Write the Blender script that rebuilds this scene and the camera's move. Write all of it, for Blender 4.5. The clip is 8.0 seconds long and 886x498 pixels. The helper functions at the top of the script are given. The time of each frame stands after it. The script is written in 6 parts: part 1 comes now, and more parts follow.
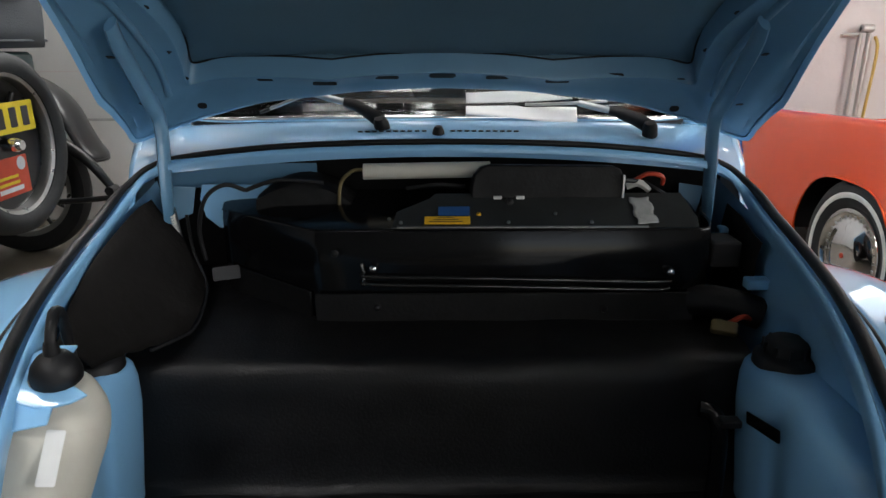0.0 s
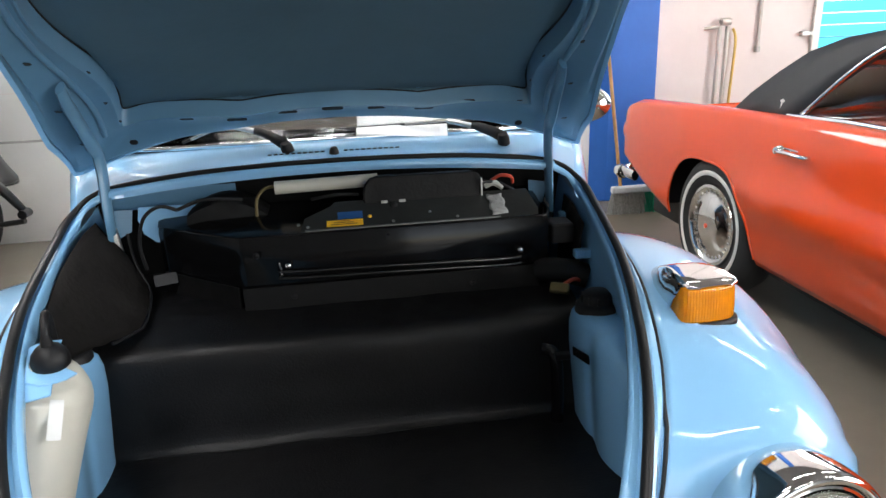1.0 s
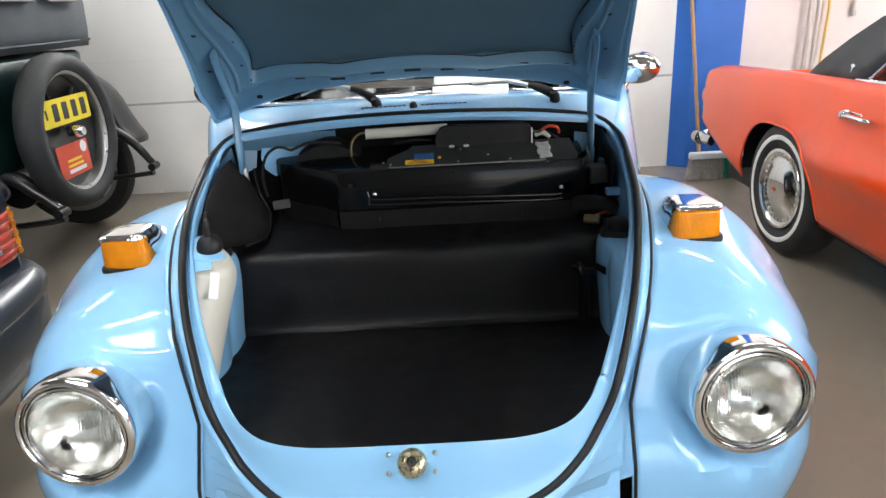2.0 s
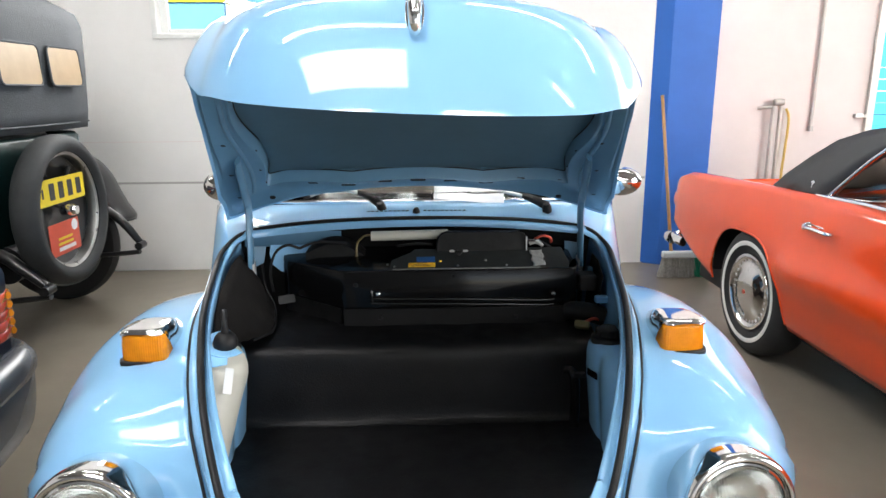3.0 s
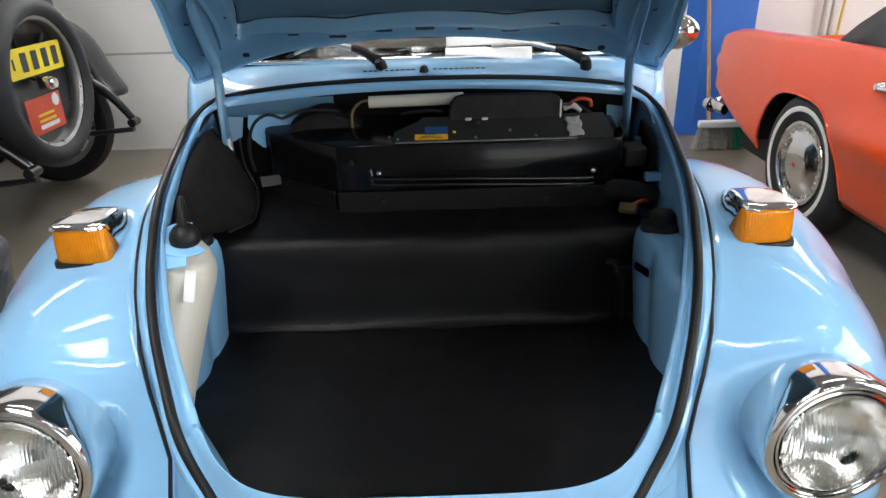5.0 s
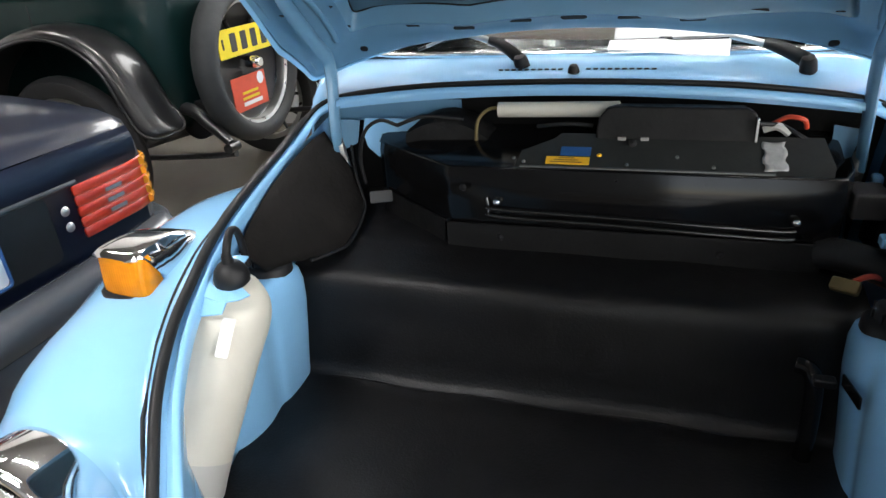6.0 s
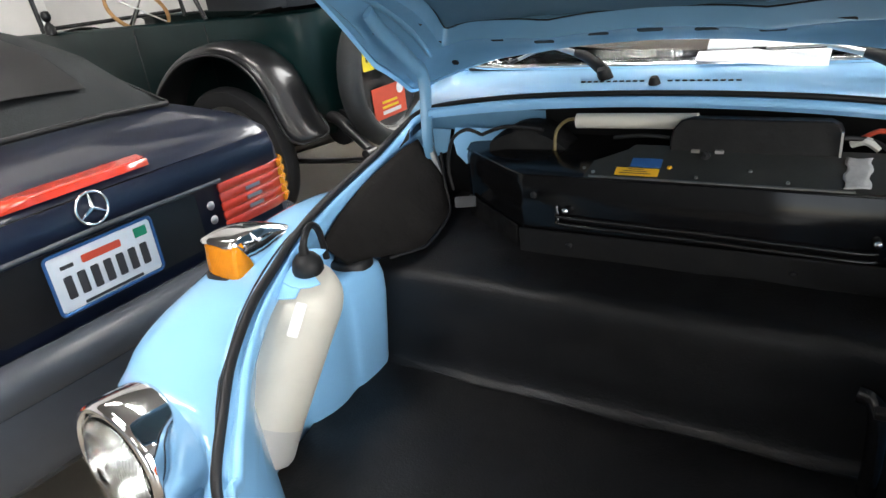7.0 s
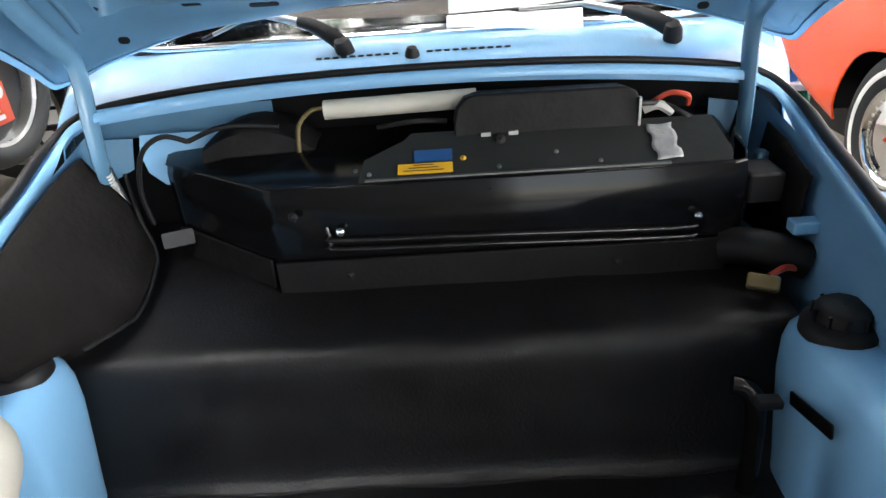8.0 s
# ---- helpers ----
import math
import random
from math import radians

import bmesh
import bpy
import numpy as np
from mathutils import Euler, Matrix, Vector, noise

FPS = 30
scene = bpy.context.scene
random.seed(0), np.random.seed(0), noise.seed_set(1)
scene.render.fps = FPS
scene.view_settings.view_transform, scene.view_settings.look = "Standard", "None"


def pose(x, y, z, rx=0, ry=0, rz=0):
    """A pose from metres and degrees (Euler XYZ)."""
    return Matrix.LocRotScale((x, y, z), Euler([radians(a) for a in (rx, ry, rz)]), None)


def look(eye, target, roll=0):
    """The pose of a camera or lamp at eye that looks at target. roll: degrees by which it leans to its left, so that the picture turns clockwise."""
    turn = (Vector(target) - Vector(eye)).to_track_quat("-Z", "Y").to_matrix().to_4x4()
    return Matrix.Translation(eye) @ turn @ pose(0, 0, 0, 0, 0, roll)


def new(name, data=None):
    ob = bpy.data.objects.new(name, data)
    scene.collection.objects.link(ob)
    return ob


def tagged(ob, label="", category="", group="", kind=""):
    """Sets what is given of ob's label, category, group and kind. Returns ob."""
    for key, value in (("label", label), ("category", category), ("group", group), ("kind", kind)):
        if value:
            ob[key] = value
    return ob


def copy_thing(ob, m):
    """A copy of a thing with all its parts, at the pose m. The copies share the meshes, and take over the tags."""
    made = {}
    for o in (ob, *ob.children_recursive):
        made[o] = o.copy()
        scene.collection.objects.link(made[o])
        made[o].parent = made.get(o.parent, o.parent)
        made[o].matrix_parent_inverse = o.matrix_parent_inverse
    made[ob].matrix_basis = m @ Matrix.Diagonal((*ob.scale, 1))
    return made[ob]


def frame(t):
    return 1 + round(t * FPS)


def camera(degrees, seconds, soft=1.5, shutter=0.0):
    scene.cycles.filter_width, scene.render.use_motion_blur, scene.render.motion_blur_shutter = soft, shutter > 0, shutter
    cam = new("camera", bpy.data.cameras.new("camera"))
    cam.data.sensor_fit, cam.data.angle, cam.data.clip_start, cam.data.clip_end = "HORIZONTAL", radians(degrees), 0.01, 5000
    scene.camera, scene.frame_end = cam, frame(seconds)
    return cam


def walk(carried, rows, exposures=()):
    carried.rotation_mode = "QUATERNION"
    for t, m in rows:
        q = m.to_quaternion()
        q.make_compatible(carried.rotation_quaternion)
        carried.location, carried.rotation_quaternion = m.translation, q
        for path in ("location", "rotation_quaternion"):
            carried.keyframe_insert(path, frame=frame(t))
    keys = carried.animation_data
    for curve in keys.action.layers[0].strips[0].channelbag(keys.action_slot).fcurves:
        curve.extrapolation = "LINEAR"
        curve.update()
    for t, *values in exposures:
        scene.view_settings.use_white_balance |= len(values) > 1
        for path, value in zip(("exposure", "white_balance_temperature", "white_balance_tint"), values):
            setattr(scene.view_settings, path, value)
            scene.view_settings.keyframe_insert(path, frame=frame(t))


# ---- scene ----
cam = camera(68.0, 8.0)
PATH = [
    (0, (-0.003, 0.188, 1.245), (0.015, 2.092, 0.633), -0.1),
    (0.5, (-0.001, 0.096, 1.289), (0.323, 1.978, 0.693), -0.4),
    (1, (0.038, -0.068, 1.321), (0.283, 1.814, 0.69), -2.4),
    (1.5, (0.093, -0.281, 1.342), (0.085, 1.603, 0.67), -3.8),
    (1.7, (0.089, -0.336, 1.337), (0.049, 1.535, 0.631), -3.9),
    (2.8, (0.016, -0.43, 1.374), (0.084, 1.452, 0.701), -0.4),
    (3, (0.008, -0.453, 1.41), (0.078, 1.49, 0.94), -0.4),
    (3.5, (-0.01, -0.488, 1.446), (0.075, 1.495, 1.203), 0.4),
    (4, (-0.022, -0.469, 1.405), (0.069, 1.484, 0.984), 1.0),
    (4.5, (-0.023, -0.387, 1.358), (0.078, 1.495, 0.687), 0.4),
    (4.7, (-0.003, -0.314, 1.345), (0.089, 1.538, 0.594), -0.5),
    (5.8, (0.099, 0.115, 1.313), (-0.373, 1.851, 0.438), -4.0),
    (6, (0.148, 0.134, 1.319), (-0.463, 1.832, 0.456), -4.4),
    (6.5, (0.271, 0.133, 1.334), (-0.674, 1.708, 0.542), -6.3),
    (7, (0.285, 0.136, 1.323), (-0.732, 1.661, 0.524), -7.1),
    (7.5, (0.244, 0.208, 1.299), (-0.225, 1.948, 0.432), -4.7),
    (7.7, (0.160, 0.234, 1.267), (-0.008, 2.046, 0.438), -2.6),
    (7.8, (0.129, 0.269, 1.261), (0.033, 2.080, 0.418), -2.95),
    (8, (0.051, 0.361, 1.266), (-0.009, 2.139, 0.352), -4.3),
]
EXPOSURES = [(0.0, 0.1), (0.5, 0.55), (1.0, 0.8), (1.7, 0.95), (2.8, 0.85), (3.5, 0.75), (4.0, 0.55), (4.5, 0.55), (5.8, 1.15), (6.5, 1.3), (7.0, 1.25), (7.5, 1.3), (8.0, 1.65)]
walk(cam, [(t, look(eye, target, roll)) for t, eye, target, roll in PATH], EXPOSURES)

# ---- world and light ----
world = bpy.data.worlds.new("world")
scene.world = world
world.use_nodes = True
_nt = world.node_tree
_sky = _nt.nodes.new("ShaderNodeTexSky")
_sky.sky_type, _sky.sun_disc = "NISHITA", False
_sky.sun_elevation, _sky.sun_rotation = radians(42), radians(200)
_nt.links.new(_sky.outputs[0], _nt.nodes["Background"].inputs[0])
_nt.nodes["Background"].inputs[1].default_value = 0.15

sun = new("sun", bpy.data.lights.new("sun", "SUN"))
sun.data.energy, sun.data.angle, sun.data.color = 5.0, radians(0.5), (1.0, 0.95, 0.88)
sun.matrix_world = look((0, -20, 18), (0, 0, 0))


def area_lamp(name, m, w, h, watts, color=(1, 1, 1)):
    d = bpy.data.lights.new(name, "AREA")
    d.shape, d.size, d.size_y, d.energy, d.color = "RECTANGLE", w, h, watts, color
    ob = new(name, d)
    ob.matrix_world = m
    return ob


# daylight: an added, unseen door behind the camera, and the far wall's window
area_lamp("rear_fill_light", look((2.3, -5.9, 1.5), (.9, 0, 1.3)), 3.4, 2.7, 30, (1.0, 0.985, 0.96))
# added from an unseen side opening to brighten the luggage well
area_lamp("side_fill_light", look((6.95, -1.6, 2.2), (0, .2, 1.1)), 4.6, 3.6, 270, (1.0, 0.98, 0.95))
area_lamp("doorway_daylight", look((5.1, 4.75, 1.7), (4.0, 0, 1.0)), 2.6, 2.8, 50, (1.0, 0.985, 0.96))
area_lamp("window_daylight", look((-0.95, 4.72, 2.6), (-0.95, 0, 1.9)), 1.9, 1.4, 55, (1.0, 0.99, 0.97))
area_lamp("skylight_daylight", look((-1.2, -1.8, 4.95), (-1.2, -1.799, 0)), 2.0, 1.45, 80, (0.98, 0.99, 1.0))


# ---- materials ----
def mat(name, color, rough=0.5, metal=0.0, var=0.08, scale=6.0, bump=0.0, bscale=60.0, coat=0.0, spec=0.5, trans=0.0, ior=1.45, obvar=0.0, emit=0.0, rvar=0.0):
    m = bpy.data.materials.new(name)
    m.use_nodes = True
    nt = m.node_tree
    n, L = nt.nodes, nt.links
    b = n["Principled BSDF"]
    b.inputs["Roughness"].default_value, b.inputs["Metallic"].default_value = rough, metal
    b.inputs["Coat Weight"].default_value, b.inputs["Coat Roughness"].default_value = coat, 0.04
    b.inputs["Specular IOR Level"].default_value, b.inputs["IOR"].default_value = spec, ior
    b.inputs["Transmission Weight"].default_value = trans
    tc = n.new("ShaderNodeTexCoord")
    nz = n.new("ShaderNodeTexNoise")
    nz.inputs["Scale"].default_value, nz.inputs["Detail"].default_value = scale, 8
    nz.inputs["Roughness"].default_value = 0.62
    L.new(tc.outputs["Object"], nz.inputs["Vector"])
    ramp = n.new("ShaderNodeMapRange")
    ramp.inputs[1].default_value, ramp.inputs[2].default_value = 0.3, 0.7
    ramp.inputs[3].default_value, ramp.inputs[4].default_value = 1 - var, 1 + var
    L.new(nz.outputs["Fac"], ramp.inputs[0])
    mul = n.new("ShaderNodeMix")
    mul.data_type, mul.blend_type = "RGBA", "MULTIPLY"
    mul.inputs[0].default_value = 1.0
    mul.inputs[6].default_value = (*color, 1)
    L.new(ramp.outputs[0], mul.inputs[7])
    out = mul.outputs[2]
    if obvar:
        oi = n.new("ShaderNodeObjectInfo")
        r2 = n.new("ShaderNodeMapRange")
        r2.inputs[3].default_value, r2.inputs[4].default_value = 1 - obvar, 1 + obvar
        L.new(oi.outputs["Random"], r2.inputs[0])
        m2 = n.new("ShaderNodeMix")
        m2.data_type, m2.blend_type = "RGBA", "MULTIPLY"
        m2.inputs[0].default_value = 1.0
        L.new(out, m2.inputs[6])
        L.new(r2.outputs[0], m2.inputs[7])
        out = m2.outputs[2]
    L.new(out, b.inputs["Base Color"])
    if rvar:
        r3 = n.new("ShaderNodeMapRange")
        r3.inputs[1].default_value, r3.inputs[2].default_value = 0.3, 0.7
        r3.inputs[3].default_value, r3.inputs[4].default_value = max(0.02, rough - rvar), min(1, rough + rvar)
        n2 = n.new("ShaderNodeTexNoise")
        n2.inputs["Scale"].default_value, n2.inputs["Detail"].default_value = scale * 2.7, 6
        L.new(tc.outputs["Object"], n2.inputs["Vector"])
        L.new(n2.outputs["Fac"], r3.inputs[0])
        L.new(r3.outputs[0], b.inputs["Roughness"])
    if bump:
        n3 = n.new("ShaderNodeTexNoise")
        n3.inputs["Scale"].default_value, n3.inputs["Detail"].default_value = bscale, 5
        L.new(tc.outputs["Object"], n3.inputs["Vector"])
        bp = n.new("ShaderNodeBump")
        bp.inputs["Strength"].default_value, bp.inputs["Distance"].default_value = bump, 0.01
        L.new(n3.outputs["Fac"], bp.inputs["Height"])
        L.new(bp.outputs["Normal"], b.inputs["Normal"])
    if emit:
        b.inputs["Emission Color"].default_value, b.inputs["Emission Strength"].default_value = (*color, 1), emit
    return m


M_BLUE = mat("blue_car_paint", (0.24, 0.50, 0.78), 0.42, var=0.03, scale=3, coat=1.0, spec=0.2, bump=0.006, bscale=7)
# same body blue, darkened to stand for shade under the lid
M_BLUE_SHADE = mat("blue_paint_in_shade", (0.115, 0.255, 0.395), 0.4, var=0.06, scale=9, coat=0.3, bump=0.03, bscale=30)
M_RUBBER = mat("black_rubber", (0.009, 0.009, 0.010), 0.5, var=0.25, scale=20, bump=0.05, spec=0.35)
M_PLASTIC = mat("black_plastic", (0.0045, 0.0045, 0.005), 0.16, spec=0.22, var=0.1, scale=5, bump=0.02, bscale=9, rvar=0.05)
M_MATTING = mat("black_vinyl_mat", (0.0058, 0.0055, 0.0060), 0.44, spec=0.30, var=0.3, scale=9, bump=0.12, bscale=260, rvar=0.12)
M_CARD = mat("black_fibreboard", (0.0085, 0.0083, 0.0086), 0.52, spec=0.22, var=0.25, scale=16, bump=0.1, bscale=150, rvar=0.12)
M_BOARD = mat("matt_black_board", (0.0105, 0.0095, 0.009), 0.85, spec=0.12, var=0.35, scale=11, bump=0.2, bscale=90)
M_CARDTOP = mat("grey_black_card", (0.022, 0.023, 0.022), 0.45, spec=0.34, var=0.2, scale=14, bump=0.05, bscale=120, rvar=0.1)
M_BRASS = mat("worn_zinc_brass", (0.50, 0.44, 0.30), 0.3, 1.0, var=0.2, scale=60, rvar=0.1)
M_CHROME = mat("chrome", (0.80, 0.80, 0.80), 0.08, 1.0, var=0.03, rvar=0.03)
M_STEEL = mat("dull_steel", (0.45, 0.45, 0.44), 0.35, 1.0, var=0.12, rvar=0.1)


def pane_glass(name):
    """Thin window glass: clear, with a mirror gloss that grows towards grazing angles."""
    m = bpy.data.materials.new(name)
    m.use_nodes = True
    n, L = m.node_tree.nodes, m.node_tree.links
    n.remove(n["Principled BSDF"])
    clear, gloss, fres, mix = n.new("ShaderNodeBsdfTransparent"), n.new("ShaderNodeBsdfGlossy"), n.new("ShaderNodeFresnel"), n.new("ShaderNodeMixShader")
    clear.inputs["Color"].default_value = (0.97, 0.98, 0.975, 1)
    gloss.inputs["Roughness"].default_value = 0.02
    fres.inputs["IOR"].default_value = 1.45
    L.new(fres.outputs[0], mix.inputs[0])
    L.new(clear.outputs[0], mix.inputs[1])
    L.new(gloss.outputs[0], mix.inputs[2])
    L.new(mix.outputs[0], n["Material Output"].inputs["Surface"])
    return m


M_GLASS = pane_glass("clear_glass")
M_LENS = mat("headlamp_glass", (0.96, 0.98, 0.97), 0.05, trans=1.0, var=0.0)


def ribbed(m, scale, strength, axis="X"):
    """Adds fine moulded ribs, as upright bands across one axis."""
    nt = m.node_tree
    n, L = nt.nodes, nt.links
    b = n["Principled BSDF"]
    tc = n.new("ShaderNodeTexCoord")
    w = n.new("ShaderNodeTexWave")
    w.wave_type, w.bands_direction = "BANDS", axis
    w.inputs["Scale"].default_value, w.inputs["Distortion"].default_value = scale, 0.0
    L.new(tc.outputs["Object"], w.inputs["Vector"])
    bp = n.new("ShaderNodeBump")
    bp.inputs["Strength"].default_value, bp.inputs["Distance"].default_value = strength, 0.002
    L.new(w.outputs["Fac"], bp.inputs["Height"])
    L.new(bp.outputs["Normal"], b.inputs["Normal"])
    return m


M_AMBER = ribbed(mat("amber_lens", (1.0, 0.37, 0.012), 0.12, var=0.12, scale=40, trans=0.42), 70, 0.25)
ribbed(M_LENS, 70, 0.12)
M_FLUID = mat("grey_fluid_plastic", (0.46, 0.455, 0.43), 0.34, var=0.05, scale=12)
M_SILVER = mat("silvered_reflector", (0.90, 0.90, 0.88), 0.16, 1.0, var=0.12, scale=40, bump=0.12, bscale=45)
M_BOTTLE = mat("milky_plastic", (0.58, 0.56, 0.49), 0.36, var=0.06, scale=12, bump=0.04, bscale=40)
M_YELLOW = mat("yellow_label", (0.75, 0.42, 0.02), 0.5, var=0.06, scale=40)
M_LABELBLUE = mat("blue_label", (0.022, 0.085, 0.24), 0.45, var=0.1, scale=40)
M_OLD = mat("yellowed_plastic", (0.13, 0.10, 0.04), 0.5, var=0.1)
M_GRILLE = mat("dusty_grey_plastic", (0.035, 0.035, 0.037), 0.55, var=0.1)
M_NAVYTOP = mat("dark_soft_top_cloth", (0.014, 0.016, 0.017), 0.7, spec=0.2, var=0.15, scale=5, bump=0.15, bscale=160)
M_PAPER = mat("white_paper", (0.82, 0.82, 0.83), 0.7, var=0.03)
M_INK = mat("dark_ink", (0.03, 0.03, 0.035), 0.6)
M_WALL = mat("white_wall_paint", (0.78, 0.77, 0.76), 0.6, var=0.05, scale=1.2, bump=0.12, bscale=22)
# for unseen walls, kept dark so that they bounce little light
M_WALLDARK = mat("low_bounce_wall_grey", (0.22, 0.23, 0.24), 0.7, var=0.08, scale=1.2)
M_WALLPINK = mat("warm_white_wall_paint", (0.76, 0.70, 0.69), 0.6, var=0.06, scale=1.4, bump=0.1, bscale=22)
M_JOINT = mat("grey_joint", (0.42, 0.41, 0.40), 0.8, var=0.1)
M_PILLAR = mat("blue_pillar_paint", (0.028, 0.14, 0.52), 0.5, var=0.07, scale=3, bump=0.06, bscale=20)
M_CEIL = mat("dark_roof_lining", (0.13, 0.125, 0.12), 0.85, var=0.05, scale=1.0)
M_FRAME = mat("white_window_frame", (0.72, 0.73, 0.72), 0.4, var=0.04)
M_ORANGE = mat("red_orange_car_paint", (0.74, 0.062, 0.005), 0.42, var=0.05, scale=2.0, coat=1.0, spec=0.15, bump=0.006, bscale=6)
M_VINYL = mat("black_vinyl_roof", (0.022, 0.023, 0.026), 0.55, var=0.15, scale=10, bump=0.15, bscale=220)
M_NAVY = mat("navy_car_paint", (0.005, 0.008, 0.020), 0.35, spec=0.2, var=0.1, scale=4, coat=0.5)
M_NAVYTRIM = mat("dark_grey_cladding", (0.050, 0.055, 0.065), 0.26, var=0.08, scale=5)
M_TAILRED = mat("red_lamp_lens", (0.52, 0.034, 0.014), 0.2, var=0.1, scale=30, coat=0.6)
M_TYRE = mat("tyre_rubber", (0.018, 0.018, 0.019), 0.75, var=0.2, scale=12, bump=0.12, bscale=70)
M_WHITEWALL = mat("white_sidewall", (0.70, 0.69, 0.65), 0.6, var=0.08, scale=14)
M_GREENCAR = mat("dark_green_coach_paint", (0.003, 0.014, 0.014), 0.34, spec=0.2, var=0.25, scale=5, coat=0.12)
M_BLACKPAINT = mat("black_enamel", (0.011, 0.011, 0.012), 0.3, var=0.2, scale=6, coat=0.35, spec=0.35)
M_TOPCLOTH = mat("charcoal_top_cloth", (0.046, 0.052, 0.060), 0.75, var=0.12, scale=7, bump=0.25, bscale=120)
M_TAN = mat("tan_celluloid", (0.34, 0.24, 0.14), 0.4, var=0.12, scale=8)
M_WOOD = mat("broom_wood", (0.45, 0.25, 0.10), 0.55, var=0.15, scale=20)
M_BRISTLE = mat("grey_bristles", (0.30, 0.29, 0.27), 0.85, var=0.3, scale=60)
M_GREEN = mat("green_plastic", (0.01, 0.22, 0.12), 0.4)
M_PLATEYEL = mat("yellow_plate", (0.70, 0.55, 0.02), 0.45, var=0.06, scale=18)
M_PLATEWHITE = mat("white_plate", (0.66, 0.70, 0.75), 0.4, var=0.06, scale=18)
M_SIGNRED = mat("red_badge", (0.55, 0.07, 0.035), 0.4, var=0.08, scale=18)
M_DASH = mat("dusty_dash_vinyl", (0.085, 0.070, 0.058), 0.65, var=0.2, scale=14, bump=0.1, bscale=200)
M_DARKINT = mat("dark_cabin_trim", (0.03, 0.028, 0.026), 0.7, var=0.2)
M_PIPE = mat("galvanised_pipe", (0.55, 0.53, 0.50), 0.45, 0.6, var=0.12)
M_HOSEYEL = mat("yellow_hose", (0.65, 0.45, 0.12), 0.5)
M_MIRRORRED = mat("mirror_glass", (0.85, 0.85, 0.86), 0.02, 1.0, var=0.0)


def floor_material():
    m = mat("polished_concrete", (0.205, 0.178, 0.142), 0.20, var=0.10, scale=1.6, bump=0.01, bscale=30, rvar=0.0, spec=0.5)
    return m


# blue-grey tone with the lid's inner shade put into it
M_LIDSHADE = mat("shaded_lid_blue", (0.085, 0.165, 0.23), 0.6, spec=0.25, var=0.06, scale=7, bump=0.04, bscale=160)
M_DULL = mat("dull_zinc_edge", (0.22, 0.22, 0.215), 0.42, 1.0, var=0.2, scale=60)
M_GLOSSBLACK = mat("gloss_black_edge", (0.012, 0.012, 0.012), 0.12, spec=0.7, var=0.1)
M_TAPE = mat("dull_foil", (0.40, 0.40, 0.39), 0.5, 0.35, var=0.15, scale=50, bump=0.3, bscale=90)
M_OLDTYRE = mat("dusty_old_tyre", (0.024, 0.026, 0.028), 0.7, var=0.2, scale=9, bump=0.1, bscale=60)
M_FLOOR = floor_material()


# ---- mesh helpers ----
def finish(ob, smooth=True, angle=35):
    me = ob.data
    if smooth:
        me.polygons.foreach_set("use_smooth", [True] * len(me.polygons))
        me.set_sharp_from_angle(angle=radians(angle))
    me.update()
    return ob


def part(name, bm, material, parent=None, label="", smooth=True, angle=47, bevel=0.0, subsurf=0, solid=0.0, offset=-1.0):
    bmesh.ops.recalc_face_normals(bm, faces=bm.faces)
    me = bpy.data.meshes.new(name)
    bm.to_mesh(me)
    bm.free()
    me.materials.append(material)
    ob = new(name, me)
    finish(ob, smooth, angle)
    if solid:
        md = ob.modifiers.new("solid", "SOLIDIFY")
        md.thickness, md.offset = solid, offset
    if bevel:
        md = ob.modifiers.new("bevel", "BEVEL")
        md.width, md.segments, md.limit_method, md.angle_limit = bevel, 2, "ANGLE", radians(40)
    if subsurf:
        md = ob.modifiers.new("sub", "SUBSURF")
        md.levels = md.render_levels = subsurf
    if parent is not None:
        ob.parent = parent
    if label:
        tagged(ob, label)
    return ob


def thing(name, label, category, group="", kind="", at=(0, 0, 0), m=None):
    ob = new(name)
    ob.empty_display_size = 0.1
    ob.matrix_world = m if m is not None else Matrix.Translation(at)
    return tagged(ob, label, category, group, kind)


def box(c, s, bm=None, m=None):
    """An axis-aligned box with centre c and size s."""
    bm = bm or bmesh.new()
    mm = Matrix.Translation(c) @ Matrix.Diagonal((*s, 1))
    bmesh.ops.create_cube(bm, size=1, matrix=(m @ mm) if m is not None else mm)
    return bm


def span(a, b, bm=None):
    """A box between two corners."""
    a, b = Vector(a), Vector(b)
    return box((a + b) / 2, [abs(v) for v in (b - a)], bm)


def grid(rows, closed=False, bm=None, caps=False):
    """A skin over rows of points; closed: each row is a ring."""
    bm = bm or bmesh.new()
    vs = [[bm.verts.new(p) for p in r] for r in rows]
    for a, b in zip(vs, vs[1:]):
        n = len(a)
        for i in range(n if closed else n - 1):
            j = (i + 1) % n
            q = [a[i], a[j], b[j], b[i]]
            if len({tuple(round(c, 6) for c in v.co) for v in q}) >= 3:
                bm.faces.new(q)
    if caps and closed:
        bm.faces.new(vs[0])
        bm.faces.new(list(reversed(vs[-1])))
    return bm


def tidy(bm, d=0.0004):
    bmesh.ops.remove_doubles(bm, verts=bm.verts, dist=d)
    return bm


